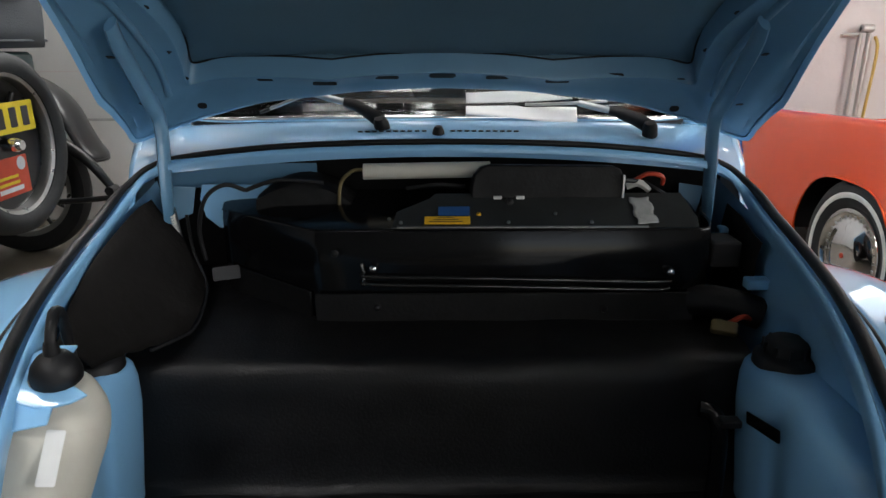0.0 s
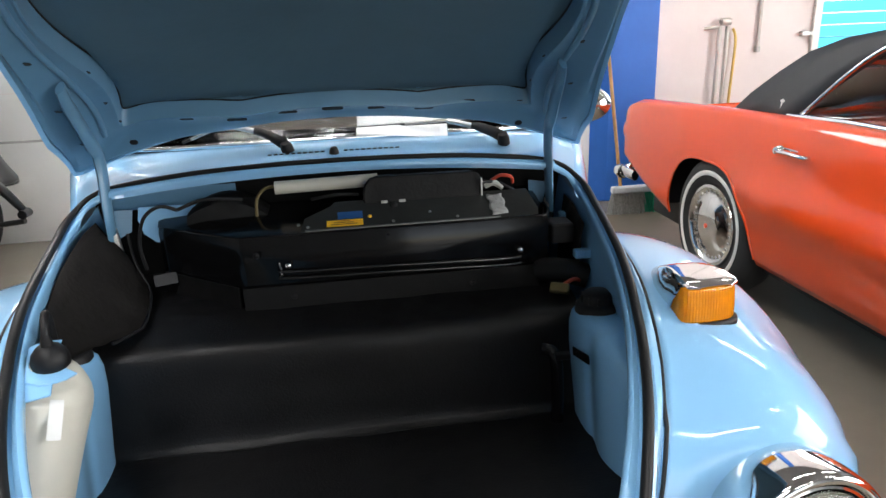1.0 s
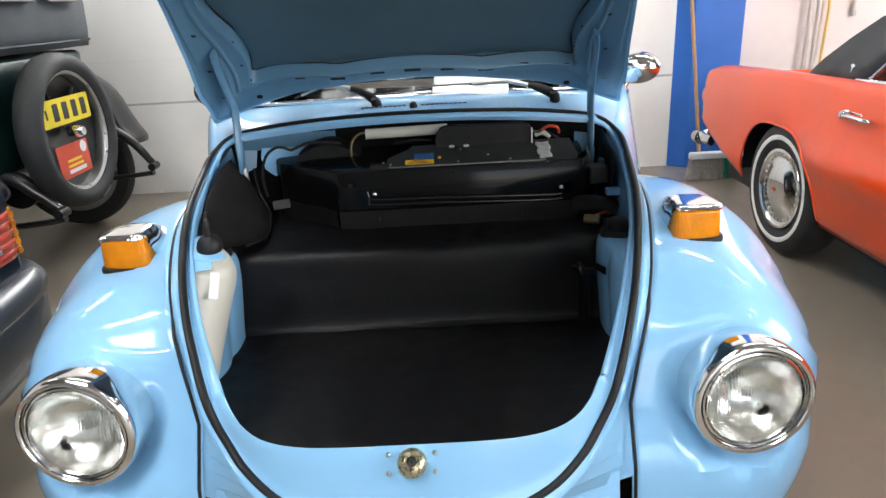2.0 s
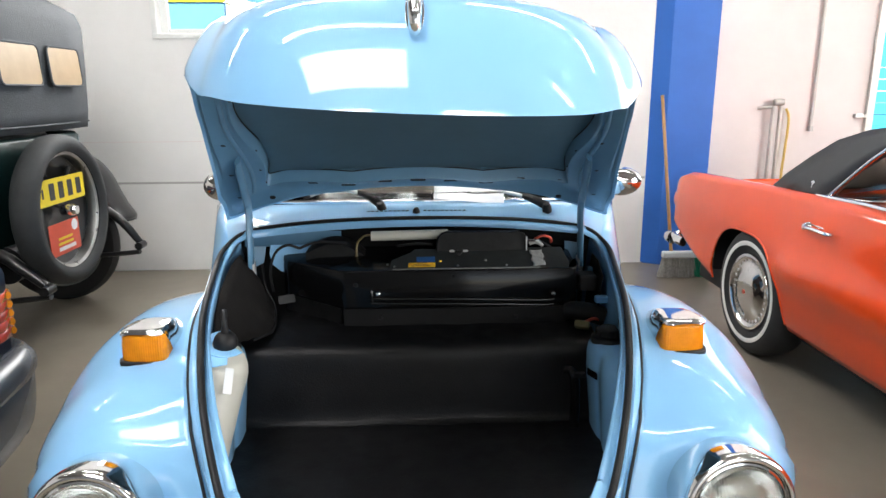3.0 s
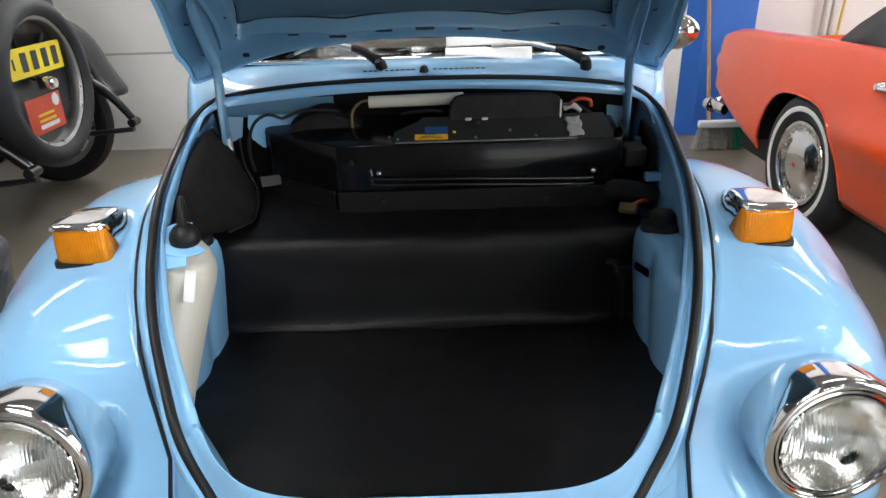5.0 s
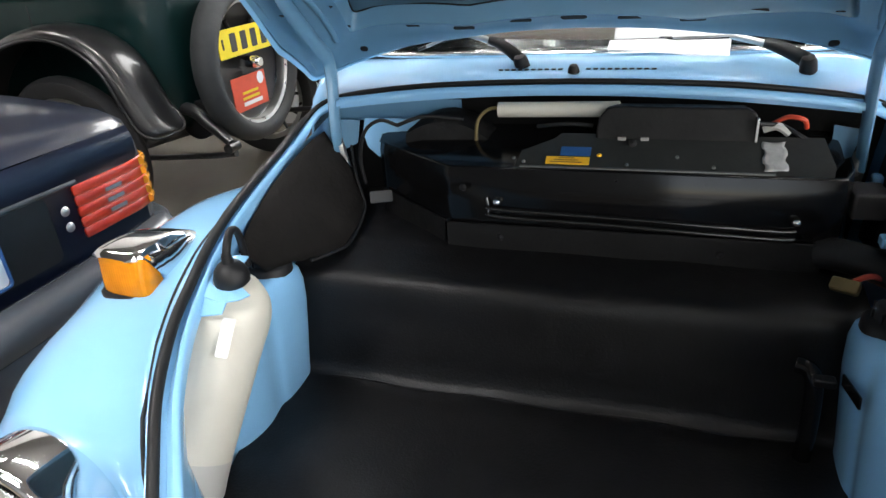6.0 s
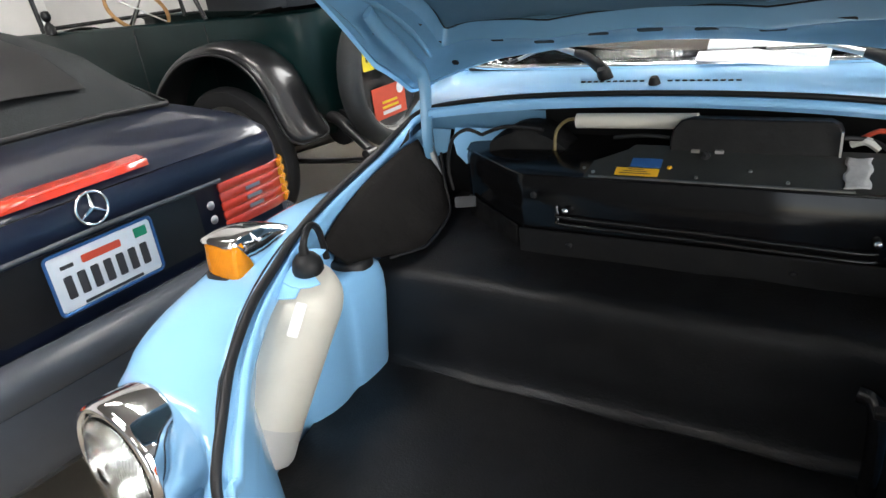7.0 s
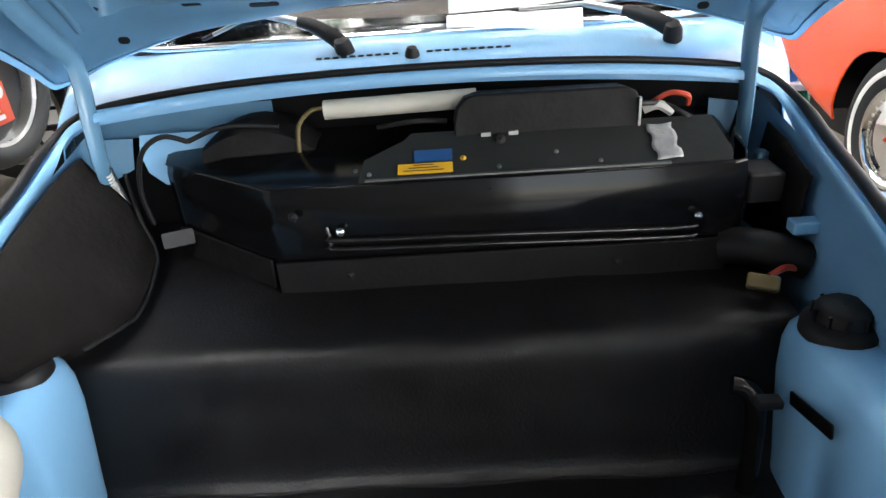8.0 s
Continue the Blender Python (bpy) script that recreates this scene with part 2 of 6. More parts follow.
def catmull(pts, n=8, closed=False):
    """A smooth line through the points, n steps between two of them."""
    p = [Vector(q) for q in pts]
    k = len(p)
    out = []
    for i in range(k if closed else k - 1):
        if closed:
            a, b, c, d = p[(i - 1) % k], p[i], p[(i + 1) % k], p[(i + 2) % k]
        else:
            a, b, c, d = p[max(i - 1, 0)], p[i], p[i + 1], p[min(i + 2, k - 1)]
        for j in range(n):
            t = j / n
            out.append(0.5 * (2 * b + (c - a) * t + (2 * a - 5 * b + 4 * c - d) * t * t + (3 * b - a - 3 * c + d) * t ** 3))
    if not closed:
        out.append(p[-1])
    return out


def tube(pts, r, sides=10, closed=False, bm=None, flat=1.0, up=(0, 0, 1), caps=True):
    """A pipe along a line; r may be a list; flat: the ratio of its second half-width to its first."""
    pts = [Vector(q) for q in pts]
    n = len(pts)
    rows = []
    prev = None
    for i, q in enumerate(pts):
        if closed:
            d = pts[(i + 1) % n] - pts[i - 1]
        else:
            d = pts[min(i + 1, n - 1)] - pts[max(i - 1, 0)]
        d.normalize()
        ref = prev if prev is not None else Vector(up)
        a = ref - d * ref.dot(d)
        if a.length < 1e-4:
            a = Vector((1, 0, 0)) - d * d.x
        a.normalize()
        prev = a
        b = d.cross(a)
        rr = r[i] if isinstance(r, (list, tuple)) else r
        rows.append([q + (a * math.cos(2 * math.pi * k / sides) + b * flat * math.sin(2 * math.pi * k / sides)) * rr for k in range(sides)])
    if closed:
        rows.append(rows[0])
        return tidy(grid(rows, True, bm), 0.00005)
    return grid(rows, True, bm, caps)


def lathe(profile, sides=40, m=None, bm=None):
    """Turns (radius, height) pairs about the z axis, then places them by m."""
    rows = []
    for r, h in profile:
        rows.append([Vector((max(r, 1e-5) * math.cos(2 * math.pi * k / sides), max(r, 1e-5) * math.sin(2 * math.pi * k / sides), h)) for k in range(sides)])
    if m is not None:
        rows = [[m @ q for q in row] for row in rows]
    bm = grid(rows, True, bm)
    return tidy(bm, 0.00003)


def facing(c, d, up=(0, 0, 1)):
    """A pose at c whose z axis points along d."""
    z = Vector(d).normalized()
    x = Vector(up).cross(z)
    if x.length < 1e-4:
        x = Vector((1, 0, 0))
    x.normalize()
    y = z.cross(x)
    return Matrix(((x.x, y.x, z.x, c[0]), (x.y, y.y, z.y, c[1]), (x.z, y.z, z.z, c[2]), (0, 0, 0, 1)))


def plate(outline, thick, m, bm=None):
    """A flat outline in x and y, raised along z by thick, and placed by m."""
    bm = bm or bmesh.new()
    a = [bm.verts.new(m @ Vector((x, y, 0))) for x, y in outline]
    b = [bm.verts.new(m @ Vector((x, y, thick))) for x, y in outline]
    n = len(a)
    bm.faces.new(list(reversed(a)))
    bm.faces.new(b)
    for i in range(n):
        bm.faces.new([a[i], a[(i + 1) % n], b[(i + 1) % n], b[i]])
    return bm


def rounded(w, h, r, n=5):
    pts = []
    for cx, cy, a0 in ((w / 2 - r, h / 2 - r, 0), (-w / 2 + r, h / 2 - r, 90), (-w / 2 + r, -h / 2 + r, 180), (w / 2 - r, -h / 2 + r, 270)):
        for k in range(n + 1):
            a = radians(a0 + 90 * k / n)
            pts.append((cx + r * math.cos(a), cy + r * math.sin(a)))
    return pts


def lerp(table, v):
    """Straight-line interpolation in a short table of (key, value)."""
    for (a, p), (b, q) in zip(table, table[1:]):
        if v <= b:
            t = 0 if b == a else max(0.0, (v - a) / (b - a))
            return p + (q - p) * t
    return table[-1][1]

# ---- the room ----
WALL_Y, ROOM_L, ROOM_R, ROOM_B, CEIL = 4.80, -8.0, 7.0, -6.0, 4.9
floor = tagged(part("floor", span((ROOM_L - 0.3, ROOM_B - 0.25, -0.15), (ROOM_R + 0.3, WALL_Y + 0.3, 0)), M_FLOOR), "polished grey-brown concrete garage floor", "floor", kind="structure")
# roof round one skylight
bm = bmesh.new()
for a, b in (((ROOM_L - 0.3, ROOM_B - 0.3), (-2.2, WALL_Y + 0.3)), ((-0.2, ROOM_B - 0.3), (ROOM_R + 0.3, WALL_Y + 0.3)), ((-2.2, ROOM_B - 0.3), (-0.2, -2.55)), ((-2.2, -1.05), (-0.2, WALL_Y + 0.3))):
    span((*a, CEIL), (*b, CEIL + 0.2), bm)
tagged(part("ceiling", bm, M_CEIL, smooth=False), "dark lined garage roof with a skylight", "ceiling", kind="structure")

# unseen pane, added to keep a sun patch off the floor
M_DIFFUSER = bpy.data.materials.new("milky_roof_light")
M_DIFFUSER.use_nodes = True
_n = M_DIFFUSER.node_tree.nodes
_tr = _n.new("ShaderNodeBsdfTranslucent")
_tr.inputs["Color"].default_value = (0.8, 0.82, 0.84, 1)
M_DIFFUSER.node_tree.links.new(_tr.outputs[0], _n["Material Output"].inputs["Surface"])
tagged(part("skylight_pane", span((-2.25, -2.6, CEIL + .201), (-.15, -1.0, CEIL + .215)), M_DIFFUSER), "milky skylight pane added to block direct sun", "skylight", kind="structure")

# far wall, in pieces round the window and the doorway at its end
WX0, WX1, WZ0, WZ1 = -1.93, 0.02, 1.84, 3.30
DX0, DX1, DZ1 = 3.62, 6.6, 3.2
wall = bmesh.new()
for a, b in (((ROOM_L - 0.3, 0), (WX0, CEIL)), ((WX0, 0), (WX1, WZ0)), ((WX0, WZ1), (WX1, CEIL)), ((WX1, 0), (2.06, CEIL))):
    span((a[0], WALL_Y, a[1]), (b[0], WALL_Y + 0.25, b[1]), wall)
tagged(part("wall_north", wall, M_WALL, smooth=False), "white painted block wall with a window", "wall", kind="structure")
wall = bmesh.new()
for a, b in (((2.06, 0), (DX0, CEIL)), ((DX0, DZ1), (DX1, CEIL)), ((DX1, 0), (ROOM_R + 0.3, CEIL))):
    span((a[0], WALL_Y, a[1]), (b[0], WALL_Y + 0.25, b[1]), wall)
tagged(part("wall_north_end", wall, M_WALLPINK, smooth=False), "warm white painted wall beside a doorway", "wall", kind="structure")
tagged(part("wall_west", span((ROOM_L - 0.3, ROOM_B, 0), (ROOM_L, WALL_Y, CEIL)), M_WALL), "plain white side wall", "wall", kind="structure")
# unseen wall; its wide opening is added for the side fill
wall = bmesh.new()
for a, b in (((ROOM_B, 0), (-4.0, CEIL)), ((-4.0, 4.0), (.8, CEIL)), ((.8, 0), (WALL_Y, CEIL))):
    span((ROOM_R, a[0], a[1]), (ROOM_R + 0.3, b[0], b[1]), wall)
tagged(part("wall_east", wall, M_WALLDARK, smooth=False), "unseen grey side wall with an opening added for light", "wall", kind="structure")
# unseen wall; its opening is placed where the fill light is wanted
wall = bmesh.new()
for a, b in (((ROOM_L - 0.3, 0), (.5, CEIL)), ((.5, 2.9), (4.1, CEIL)), ((4.1, 0), (ROOM_R + 0.3, CEIL))):
    span((a[0], ROOM_B - 0.25, a[1]), (b[0], ROOM_B, b[1]), wall)
tagged(part("wall_south", wall, M_WALLDARK, smooth=False), "unseen grey wall with an opening added for light", "wall", kind="structure")

# blue corner pillar
tagged(part("pillar", plate([(1.84, WALL_Y), (1.955, 4.715), (2.32, 4.715), (2.32, WALL_Y)], CEIL, Matrix.Identity(4)), M_PILLAR, smooth=False, bevel=0.008), "bright blue painted pillar on the wall", "pillar", kind="structure")

# ---- the light blue car: x across it, its nose towards -y ----
car = thing("small_car", "light blue rounded vintage small car with its front luggage lid open", "car", at=(0, 0.9, 0))


def cpart(name, bm, material, label="", parent=None, **kw):
    """A part of the blue car, given in world metres."""
    up = parent or car
    o = Vector((0, 0, 0))
    q = up
    while q is not None:
        o += q.matrix_basis.translation
        q = q.parent
    bmesh.ops.translate(bm, verts=bm.verts, vec=-o)
    return part(name, bm, material, up, label, **kw)


# edge of the luggage opening, from the middle of the nose round to the middle of the cowl (right half)
RIM = catmull([(0, .385, .612), (.12, .390, .620), (.200, .408, .644), (.254, .434, .682), (.285, .460, .715), (.306, .476, .748), (.321, .492, .782), (.344, .536, .826), (.367, .589, .876), (.390, .660, .917), (.410, .730, .938),
               (.426, .793, .956), (.445, .878, .972), (.466, .993, .986), (.485, 1.10, .996), (.491, 1.16, 1.009), (.484, 1.195, 1.024), (.455, 1.213, 1.048), (.40, 1.216, 1.064), (.27, 1.213, 1.079), (.13, 1.211, 1.086), (0, 1.210, 1.088)], 6)


def mirrored(half):
    """The whole closed ring from a right half that begins and ends in the middle."""
    return half + [Vector((-p.x, p.y, p.z)) for p in reversed(half[1:-1])]


def shifted(half, out, dz):
    """A half line moved outward in its own plan, and up."""
    res = []
    c = Vector((0, .85, 0))
    for i, p in enumerate(half):
        a, b = half[max(i - 1, 0)], half[min(i + 1, len(half) - 1)]
        t = Vector((b.x - a.x, b.y - a.y, 0))
        if i in (0, len(half) - 1):
            t = Vector((1 if i == 0 else -1, 0, 0))
        n = Vector((t.y, -t.x, 0)).normalized()
        if n.dot(Vector((p.x, p.y, 0)) - c) < 0:
            n = -n
        res.append(Vector((p.x + n.x * out, p.y + n.y * out, p.z + dz)))
    res[0].x = res[-1].x = 0
    return res


ring = mirrored(RIM)
cpart("lid_seal", tube([p + Vector((0, 0, .004)) for p in ring], [lerp([(0, .0064), (1.16, .0062), (1.205, .0042), (2, .0042)], p.y) for p in ring], 12, closed=True, flat=1.1), M_RUBBER, "black rubber seal round the luggage opening")
# painted channel inside the seal, a rounded flange and the drop into the well
LIP = [shifted(RIM, o, -0.003)[k] for k, o in ((k, lerp([(0, -.030), (38, -.030), (60, -.016), (92, -.016), (104, -.018), (300, -.015)], k)) for k in range(len(RIM)))]
low = catmull([(0, .416, .737), (.11, .417, .737), (.172, .421, .739), (.218, .434, .742), (.250, .454, .748), (.273, .473, .764), (.291, .495, .789)], 6)
for k, p in enumerate(low[:-1]):
    LIP[k] = p


def blend(t, dz):
    """A half line between the seal and the inner lip."""
    return mirrored([a.lerp(b, t) + Vector((0, 0, dz)) for a, b in zip(RIM, LIP)])


rows = [mirrored(shifted(RIM, o, z)) for o, z in ((0.012, -0.014), (0.011, -0.004))]
rows += [blend(t, dz) for t, dz in ((.15, -.004), (.4, -.008), (.55, -.002), (.72, .003), (.9, .002), (1, -.003))]
rows += [mirrored([p + Vector((0, 0, d * lerp([(0, 1), (1.14, 1), (1.19, .4), (2, .4)], p.y))) for p in LIP]) for d in (-.009, -.018)]
cpart("opening_flange", tidy(grid(rows, True)), M_BLUE, "light blue flange round the luggage opening")

# ---- front wings ----
WHEEL_Y, WHEEL_Z = 0.95, 0.34


def wing(side):
    rows = []
    phis = [8 + k * 2.5 for k in range(0, 79)]
    inner = [(0, .53), (45, .525), (70, .505), (90, .473), (104, .448), (112, .428), (118, .412), (124.5, .392), (130, .370), (134, .356), (138, .346), (147, .345), (203, .345)]
    rad = [(0, .55), (40, .60), (70, .618), (90, .622), (104, .630), (112, .634), (118, .634), (124.5, .628), (130, .614), (134, .592), (138, .570), (142, .562), (148, .557), (162, .508), (179, .472), (203, .46)]
    outer = [(0, .755), (60, .765), (90, .775), (108, .784), (124, .770), (138, .745), (152, .725), (170, .69), (203, .66)]
    for ph in phis:
        xi, r0, xo = lerp(inner, ph), lerp(rad, ph), lerp(outer, ph)
        row = []
        for k in range(41):
            u = k / 40
            v = math.sin(u * math.pi / 2) if u > 0 else 0
            x = xi + (xo - xi) * v
            e = 3.1 if ph < 100 else 3.1 + 0.7 * min(1, (ph - 100) / 35)
            drop = 1 - max(0.0, 1 - v ** e) ** (1 / 1.9)
            r = r0 * (1 - (0.06 + .045 * math.exp(-((ph - 108) / 14) ** 2)) * v) - drop * (0.30 if ph < 130 else 0.24)
            w = min(1, (x - xi) / max(.01, .575 - xi)) if x < .575 else math.exp(-((x - .575) / .13) ** 2)
            r += .038 * w * w * (3 - 2 * w) * math.exp(-((ph - 134) / 19) ** 2)
            r += .010 * math.exp(-((x - .70) / .05) ** 2) * math.exp(-((ph - 101) / 10) ** 2)
            r -= .010 * math.exp(-((x - .67) / .09) ** 2) * math.exp(-((ph - 112) / 12) ** 2)
            a = radians(ph)
            y, z = WHEEL_Y + r * math.cos(a), max(0.2, WHEEL_Z + r * math.sin(a))
            # seat of the headlamp: pressed back behind the rim, with a short collar round it
            d = math.hypot(x - .53, z - .734)
            if ph > 90 and d < .135:
                q = min(1, (.135 - d) / .032)
                q = q * q * (3 - 2 * q)
                y = y * (1 - q) + max(y, .553) * q
            row.append(Vector((side * x, y, z)))
        rows.append(row)
    return rows


for side in (-1, 1):
    w = wing(side)
    cpart("front_wing", tidy(grid(w)), M_BLUE, "light blue rounded front wing", solid=0.002)
    cpart("wing_beading", tube([r[0] + Vector((0, -.006 if r[0].y < .6 else 0, .0005)) + Vector((0, -.012, 0)) * min(1, max(0, k - 30) / 6) for k, r in enumerate(w[16:])], 0.0028, 8), M_RUBBER)
    # strip of body between the wing and the seal
    edge = [r[0] for r in w]
    half = [Vector((side * p.x, p.y, p.z)) for p in shifted(RIM, 0.010, -0.004)]
    half = half[: 15 * 6 + 3]
    front = [p for p in edge if p.y < WHEEL_Y]
    back_edge = [p for p in edge if p.y >= WHEEL_Y]
    rows = []
    for k in range(80):
        i = min(k / 79 * (len(half) - 1), len(half) - 1.001)
        a = half[int(i)].lerp(half[int(i) + 1], i % 1)
        if a.y < WHEEL_Y:
            best = min(front, key=lambda q: abs(q.z - a.z) + .3 * abs(q.y - a.y))
        else:
            best = min(back_edge, key=lambda q: abs(q.y - a.y))
        rows.append([a, a.lerp(best, .35) + Vector((0, -.001, .0025)), a.lerp(best, .7) + Vector((0, -.001, .002)), best])
    cpart("body_strip", tidy(grid(rows)), M_BLUE)

# nose panel under the opening
rows = []
for z, dy in ((.632, 0), (.58, -.012), (.5, -.02), (.4, -.015), (.25, .02)):
    rows.append([Vector((x, .410 + dy + .5 * x * x, z)) for x in [-.32 + .032 * k for k in range(21)]])
cpart("nose_panel", tidy(grid(rows)), M_BLUE)

# ---- cowl between the seal and the windscreen ----
def glass_base(x):
    return Vector((x, 1.345 + 0.62 * x * x, 1.112 - 0.11 * x * x))


rows = []
back, front = [], []
for k in range(41):
    u = -1 + 2 * k / 40
    x = .485 * u
    front.append(Vector((x, 1.222 - 0.014 * u * u + .10 * max(0, abs(u) - .9), 1.086 - 0.030 * u * u - .20 * max(0, abs(u) - .9))))
    back.append(glass_base(.60 * u))
for t, lift in ((0, -.02), (0, 0), (.12, .006), (.35, .008), (.7, .006), (1, 0), (1.15, -.01)):
    rows.append([a.lerp(b, t) + Vector((0, 0, lift)) for a, b in zip(front, back)])
cowl = cpart("cowl_panel", tidy(grid(rows)), M_BLUE, "light blue cowl panel below the windscreen")
# body sides behind the wings
for side in (-1, 1):
    rows = []
    for y, x0, zt in ((1.22, .485, 1.03), (1.32, .535, 1.055), (1.45, .58, 1.075), (1.62, .63, 1.08), (2.0, .66, 1.06), (2.9, .62, 1.05)):
        rows.append([Vector((side * (x0 - .02), y, zt)), Vector((side * x0, y, zt - .02)), Vector((side * (x0 + .05), y, .8)), Vector((side * (x0 + .08), y, .5)), Vector((side * (x0 + .04), y, .25))])
    cpart("body_side", tidy(grid(rows)), M_BLUE, solid=0.002)
    mirror = cpart("door_mirror", tube(catmull([(side * .610, 1.64, 1.03), (side * (.625 if side > 0 else .612), 1.645, 1.07), (side * (.645 if side > 0 else .615), 1.65, 1.10)], 4), .008, 8), M_CHROME, "chrome door mirror on a stalk")
    m = facing((side * (.655 if side > 0 else .612), 1.63, 1.122), (side * .25, 1, -.1)) @ Matrix.Diagonal((.066 if side > 0 else .056, .047, .055, 1))
    cpart("mirror_shell", lathe([(.001, -1), (.5, -.87), (.8, -.6), (.97, -.2), (1, 0), (.98, .05), (.94, .05)], 28, m), M_CHROME, "chrome mirror shell", mirror)
    cpart("mirror_face", lathe([(.94, .02), (.001, .02)], 28, m), M_MIRRORRED, "", mirror)

# vent slots in the cowl and the washer jet
for k in range(-11, 12):
    if abs(k) < 2:
        continue
    x = k * 0.0115
    cpart("vent_slot", plate(rounded(.008, .0035, .0016, 3), .0015, facing((x, 1.256 + 0.3 * x * x, 1.1015 - .10 * x * x), (0, -.2, 1), (0, 1, 0))), M_RUBBER, parent=cowl)
cpart("washer_jet", lathe([(0, .012), (.006, .012), (.009, .006), (.010, 0)], 14, facing((0, 1.247, 1.099), (0, -.2, 1))), M_RUBBER, "small black washer jet")

# windscreen: curved glass in a chrome-edged rubber seal


def screen_point(x, h):
    return glass_base(x * (1 - .10 * h)) + Vector((0, .20 * h, .40 * h))


rows = [[screen_point(-.47 + k * .01175, j / 8) for k in range(81)] for j in range(9)]
screen = cpart("windscreen", tidy(grid(rows)), M_GLASS, "curved clear windscreen glass", solid=0.004)
screen.visible_shadow = False
edge = [screen_point(x, h) for x, h in ((-.43, .0), (-.25, -.01), (0, -.012), (.25, -.01), (.43, .0), (.475, .045), (.485, .3), (.47, .9), (.40, 1.0), (0, 1.02), (-.40, 1.0), (-.47, .9), (-.485, .3), (-.475, .045))]
line = catmull(edge, 8, True)
cpart("screen_seal", tube([p + Vector((0, -.004, .002)) for p in line], .011, 10, True), M_RUBBER, "black rubber windscreen seal", screen)
cpart("screen_trim", tube([p + Vector((0, -.012, .008)) for p in line], .0062, 8, True), M_CHROME, "chrome strip in the windscreen seal", screen)
# dashboard and cabin behind the glass
rows = []
for k in range(13):
    x = -.56 + k * .0933
    b = glass_base(x)
    rows.append([b + Vector((0, .02, -.012)), b + Vector((0, .10, .004)), b + Vector((0, .24 - .3 * x * x, .012)), b + Vector((0, .34 - .3 * x * x, .006)), b + Vector((0, .37 - .3 * x * x, -.03)), b + Vector((0, .37 - .3 * x * x, -.40))])
cpart("dashboard", tidy(grid(rows)), M_DASH, "dusty brown-black padded dashboard top")
# seats and the closed back of the cabin
for side in (-1, 1):
    rows = []
    for z, k, y in ((.55, 1, 2.02), (.85, 1, 2.10), (1.05, .95, 2.16), (1.12, .80, 2.18), (1.15, .50, 2.18), (1.28, .42, 2.20), (1.34, .30, 2.20)):
        rows.append([Vector((side * .28 + .24 * k * math.cos(a), y + .06 * math.sin(a), z)) for a in [2 * math.pi * q / 20 for q in range(20)]])
    cpart("seat_back", tidy(grid(rows, True, caps=True)), M_DARKINT, "black vinyl seat back with headrest", angle=50)
rows = []
for z, y, hw in ((.25, 3.75, .62), (.6, 3.85, .60), (.9, 3.70, .56), (1.15, 3.35, .50), (1.35, 3.0, .48), (1.48, 2.7, .45)):
    rows.append([Vector((hw * u, y - .12 * u * u, z)) for u in (-1, -.8, -.5, 0, .5, .8, 1)])
cpart("tail_shell", tidy(grid(rows)), M_BLUE, solid=.003)
cpart("rear_bench", span((-.55, 2.85, .5), (.55, 3.0, 1.1)), M_DARKINT, bevel=.04)
for side in (-1, 1):
    cpart("door_trim", span((side * .56, 1.75, .5), (side * .60, 3.1, 1.06)), M_DARKINT)
    cpart("quarter_panel", tidy(grid([[Vector((side * .63, y, 1.05)), Vector((side * .50, y, 1.45))] for y in (2.55, 3.0, 3.35)])), M_BLUE, solid=.003)
# roof shell and pillars
rows = []
for y, hw, z in ((1.68, .46, 1.50), (1.9, .50, 1.54), (2.3, .52, 1.55), (2.8, .50, 1.45), (3.1, .45, 1.2)):
    rows.append([Vector((hw * math.sin(a), y + (.15 * (abs(math.sin(a)) ** 2) if y < 2 else 0), z - .16 * (1 - math.cos(a)) ** 1.0)) for a in [(-1.45 + 2.9 * k / 16) for k in range(17)]])
cpart("roof_panel", tidy(grid(rows)), M_BLUE, solid=.003)
for side in (-1, 1):
    cpart("screen_pillar", tube([screen_point(side * .51, -.02), screen_point(side * .515, .4), screen_point(side * .50, 1.0)], .02, 10), M_BLUE)

# wipers: arm foot, black arm, silver tip, thin blade
for foot, mid, tip, blade in (((-.091, 1.280, 1.100), (-.138, 1.300, 1.139), (-.213, 1.328, 1.156), (-.31, 1.355, 1.122)), ((.354, 1.290, 1.090), (.306, 1.312, 1.124), (.240, 1.332, 1.139), (.13, 1.362, 1.132))):
    foot, mid, tip, blade = Vector(foot), Vector(mid), Vector(tip), Vector(blade)
    wiper = cpart("wiper", lathe([(0, .026), (.009, .025), (.0125, .016), (.013, 0)], 16, facing(foot, (-.2, -.5, 1))), M_RUBBER, "black windscreen wiper lying across the glass")
    arm = catmull([foot + Vector((0, -.004, .012)), foot.lerp(mid, .45) + Vector((0, -.004, .009)), mid, mid.lerp(tip, .25)], 5)
    cpart("wiper_arm", tube(arm, [.0125 - .0055 * (k / (len(arm) - 1)) ** 1.5 for k in range(len(arm))], 8, flat=.7), M_RUBBER, parent=wiper)
    cpart("arm_strip", tube([mid.lerp(tip, .2), tip], .0055, 8, flat=.5), M_STEEL, parent=wiper)
    cpart("wiper_blade", tube(catmull([tip + Vector((.10, .012, .002)), tip + Vector((0, .010, -.004)), blade], 6), .003, 6), M_RUBBER, parent=wiper)
    cpart("blade_bow", tube(catmull([tip + Vector((.05, .004, .003)), tip, tip.lerp(blade, .8)], 6), .0028, 6), M_STEEL, parent=wiper)

# ---- open luggage lid ----
LID_HALF = [shifted(RIM, lerp([(0, .020), (10, .018), (22, .010), (48, .008), (76, -.008), (200, -.008)], k), -0.004)[k] for k in range(85)]
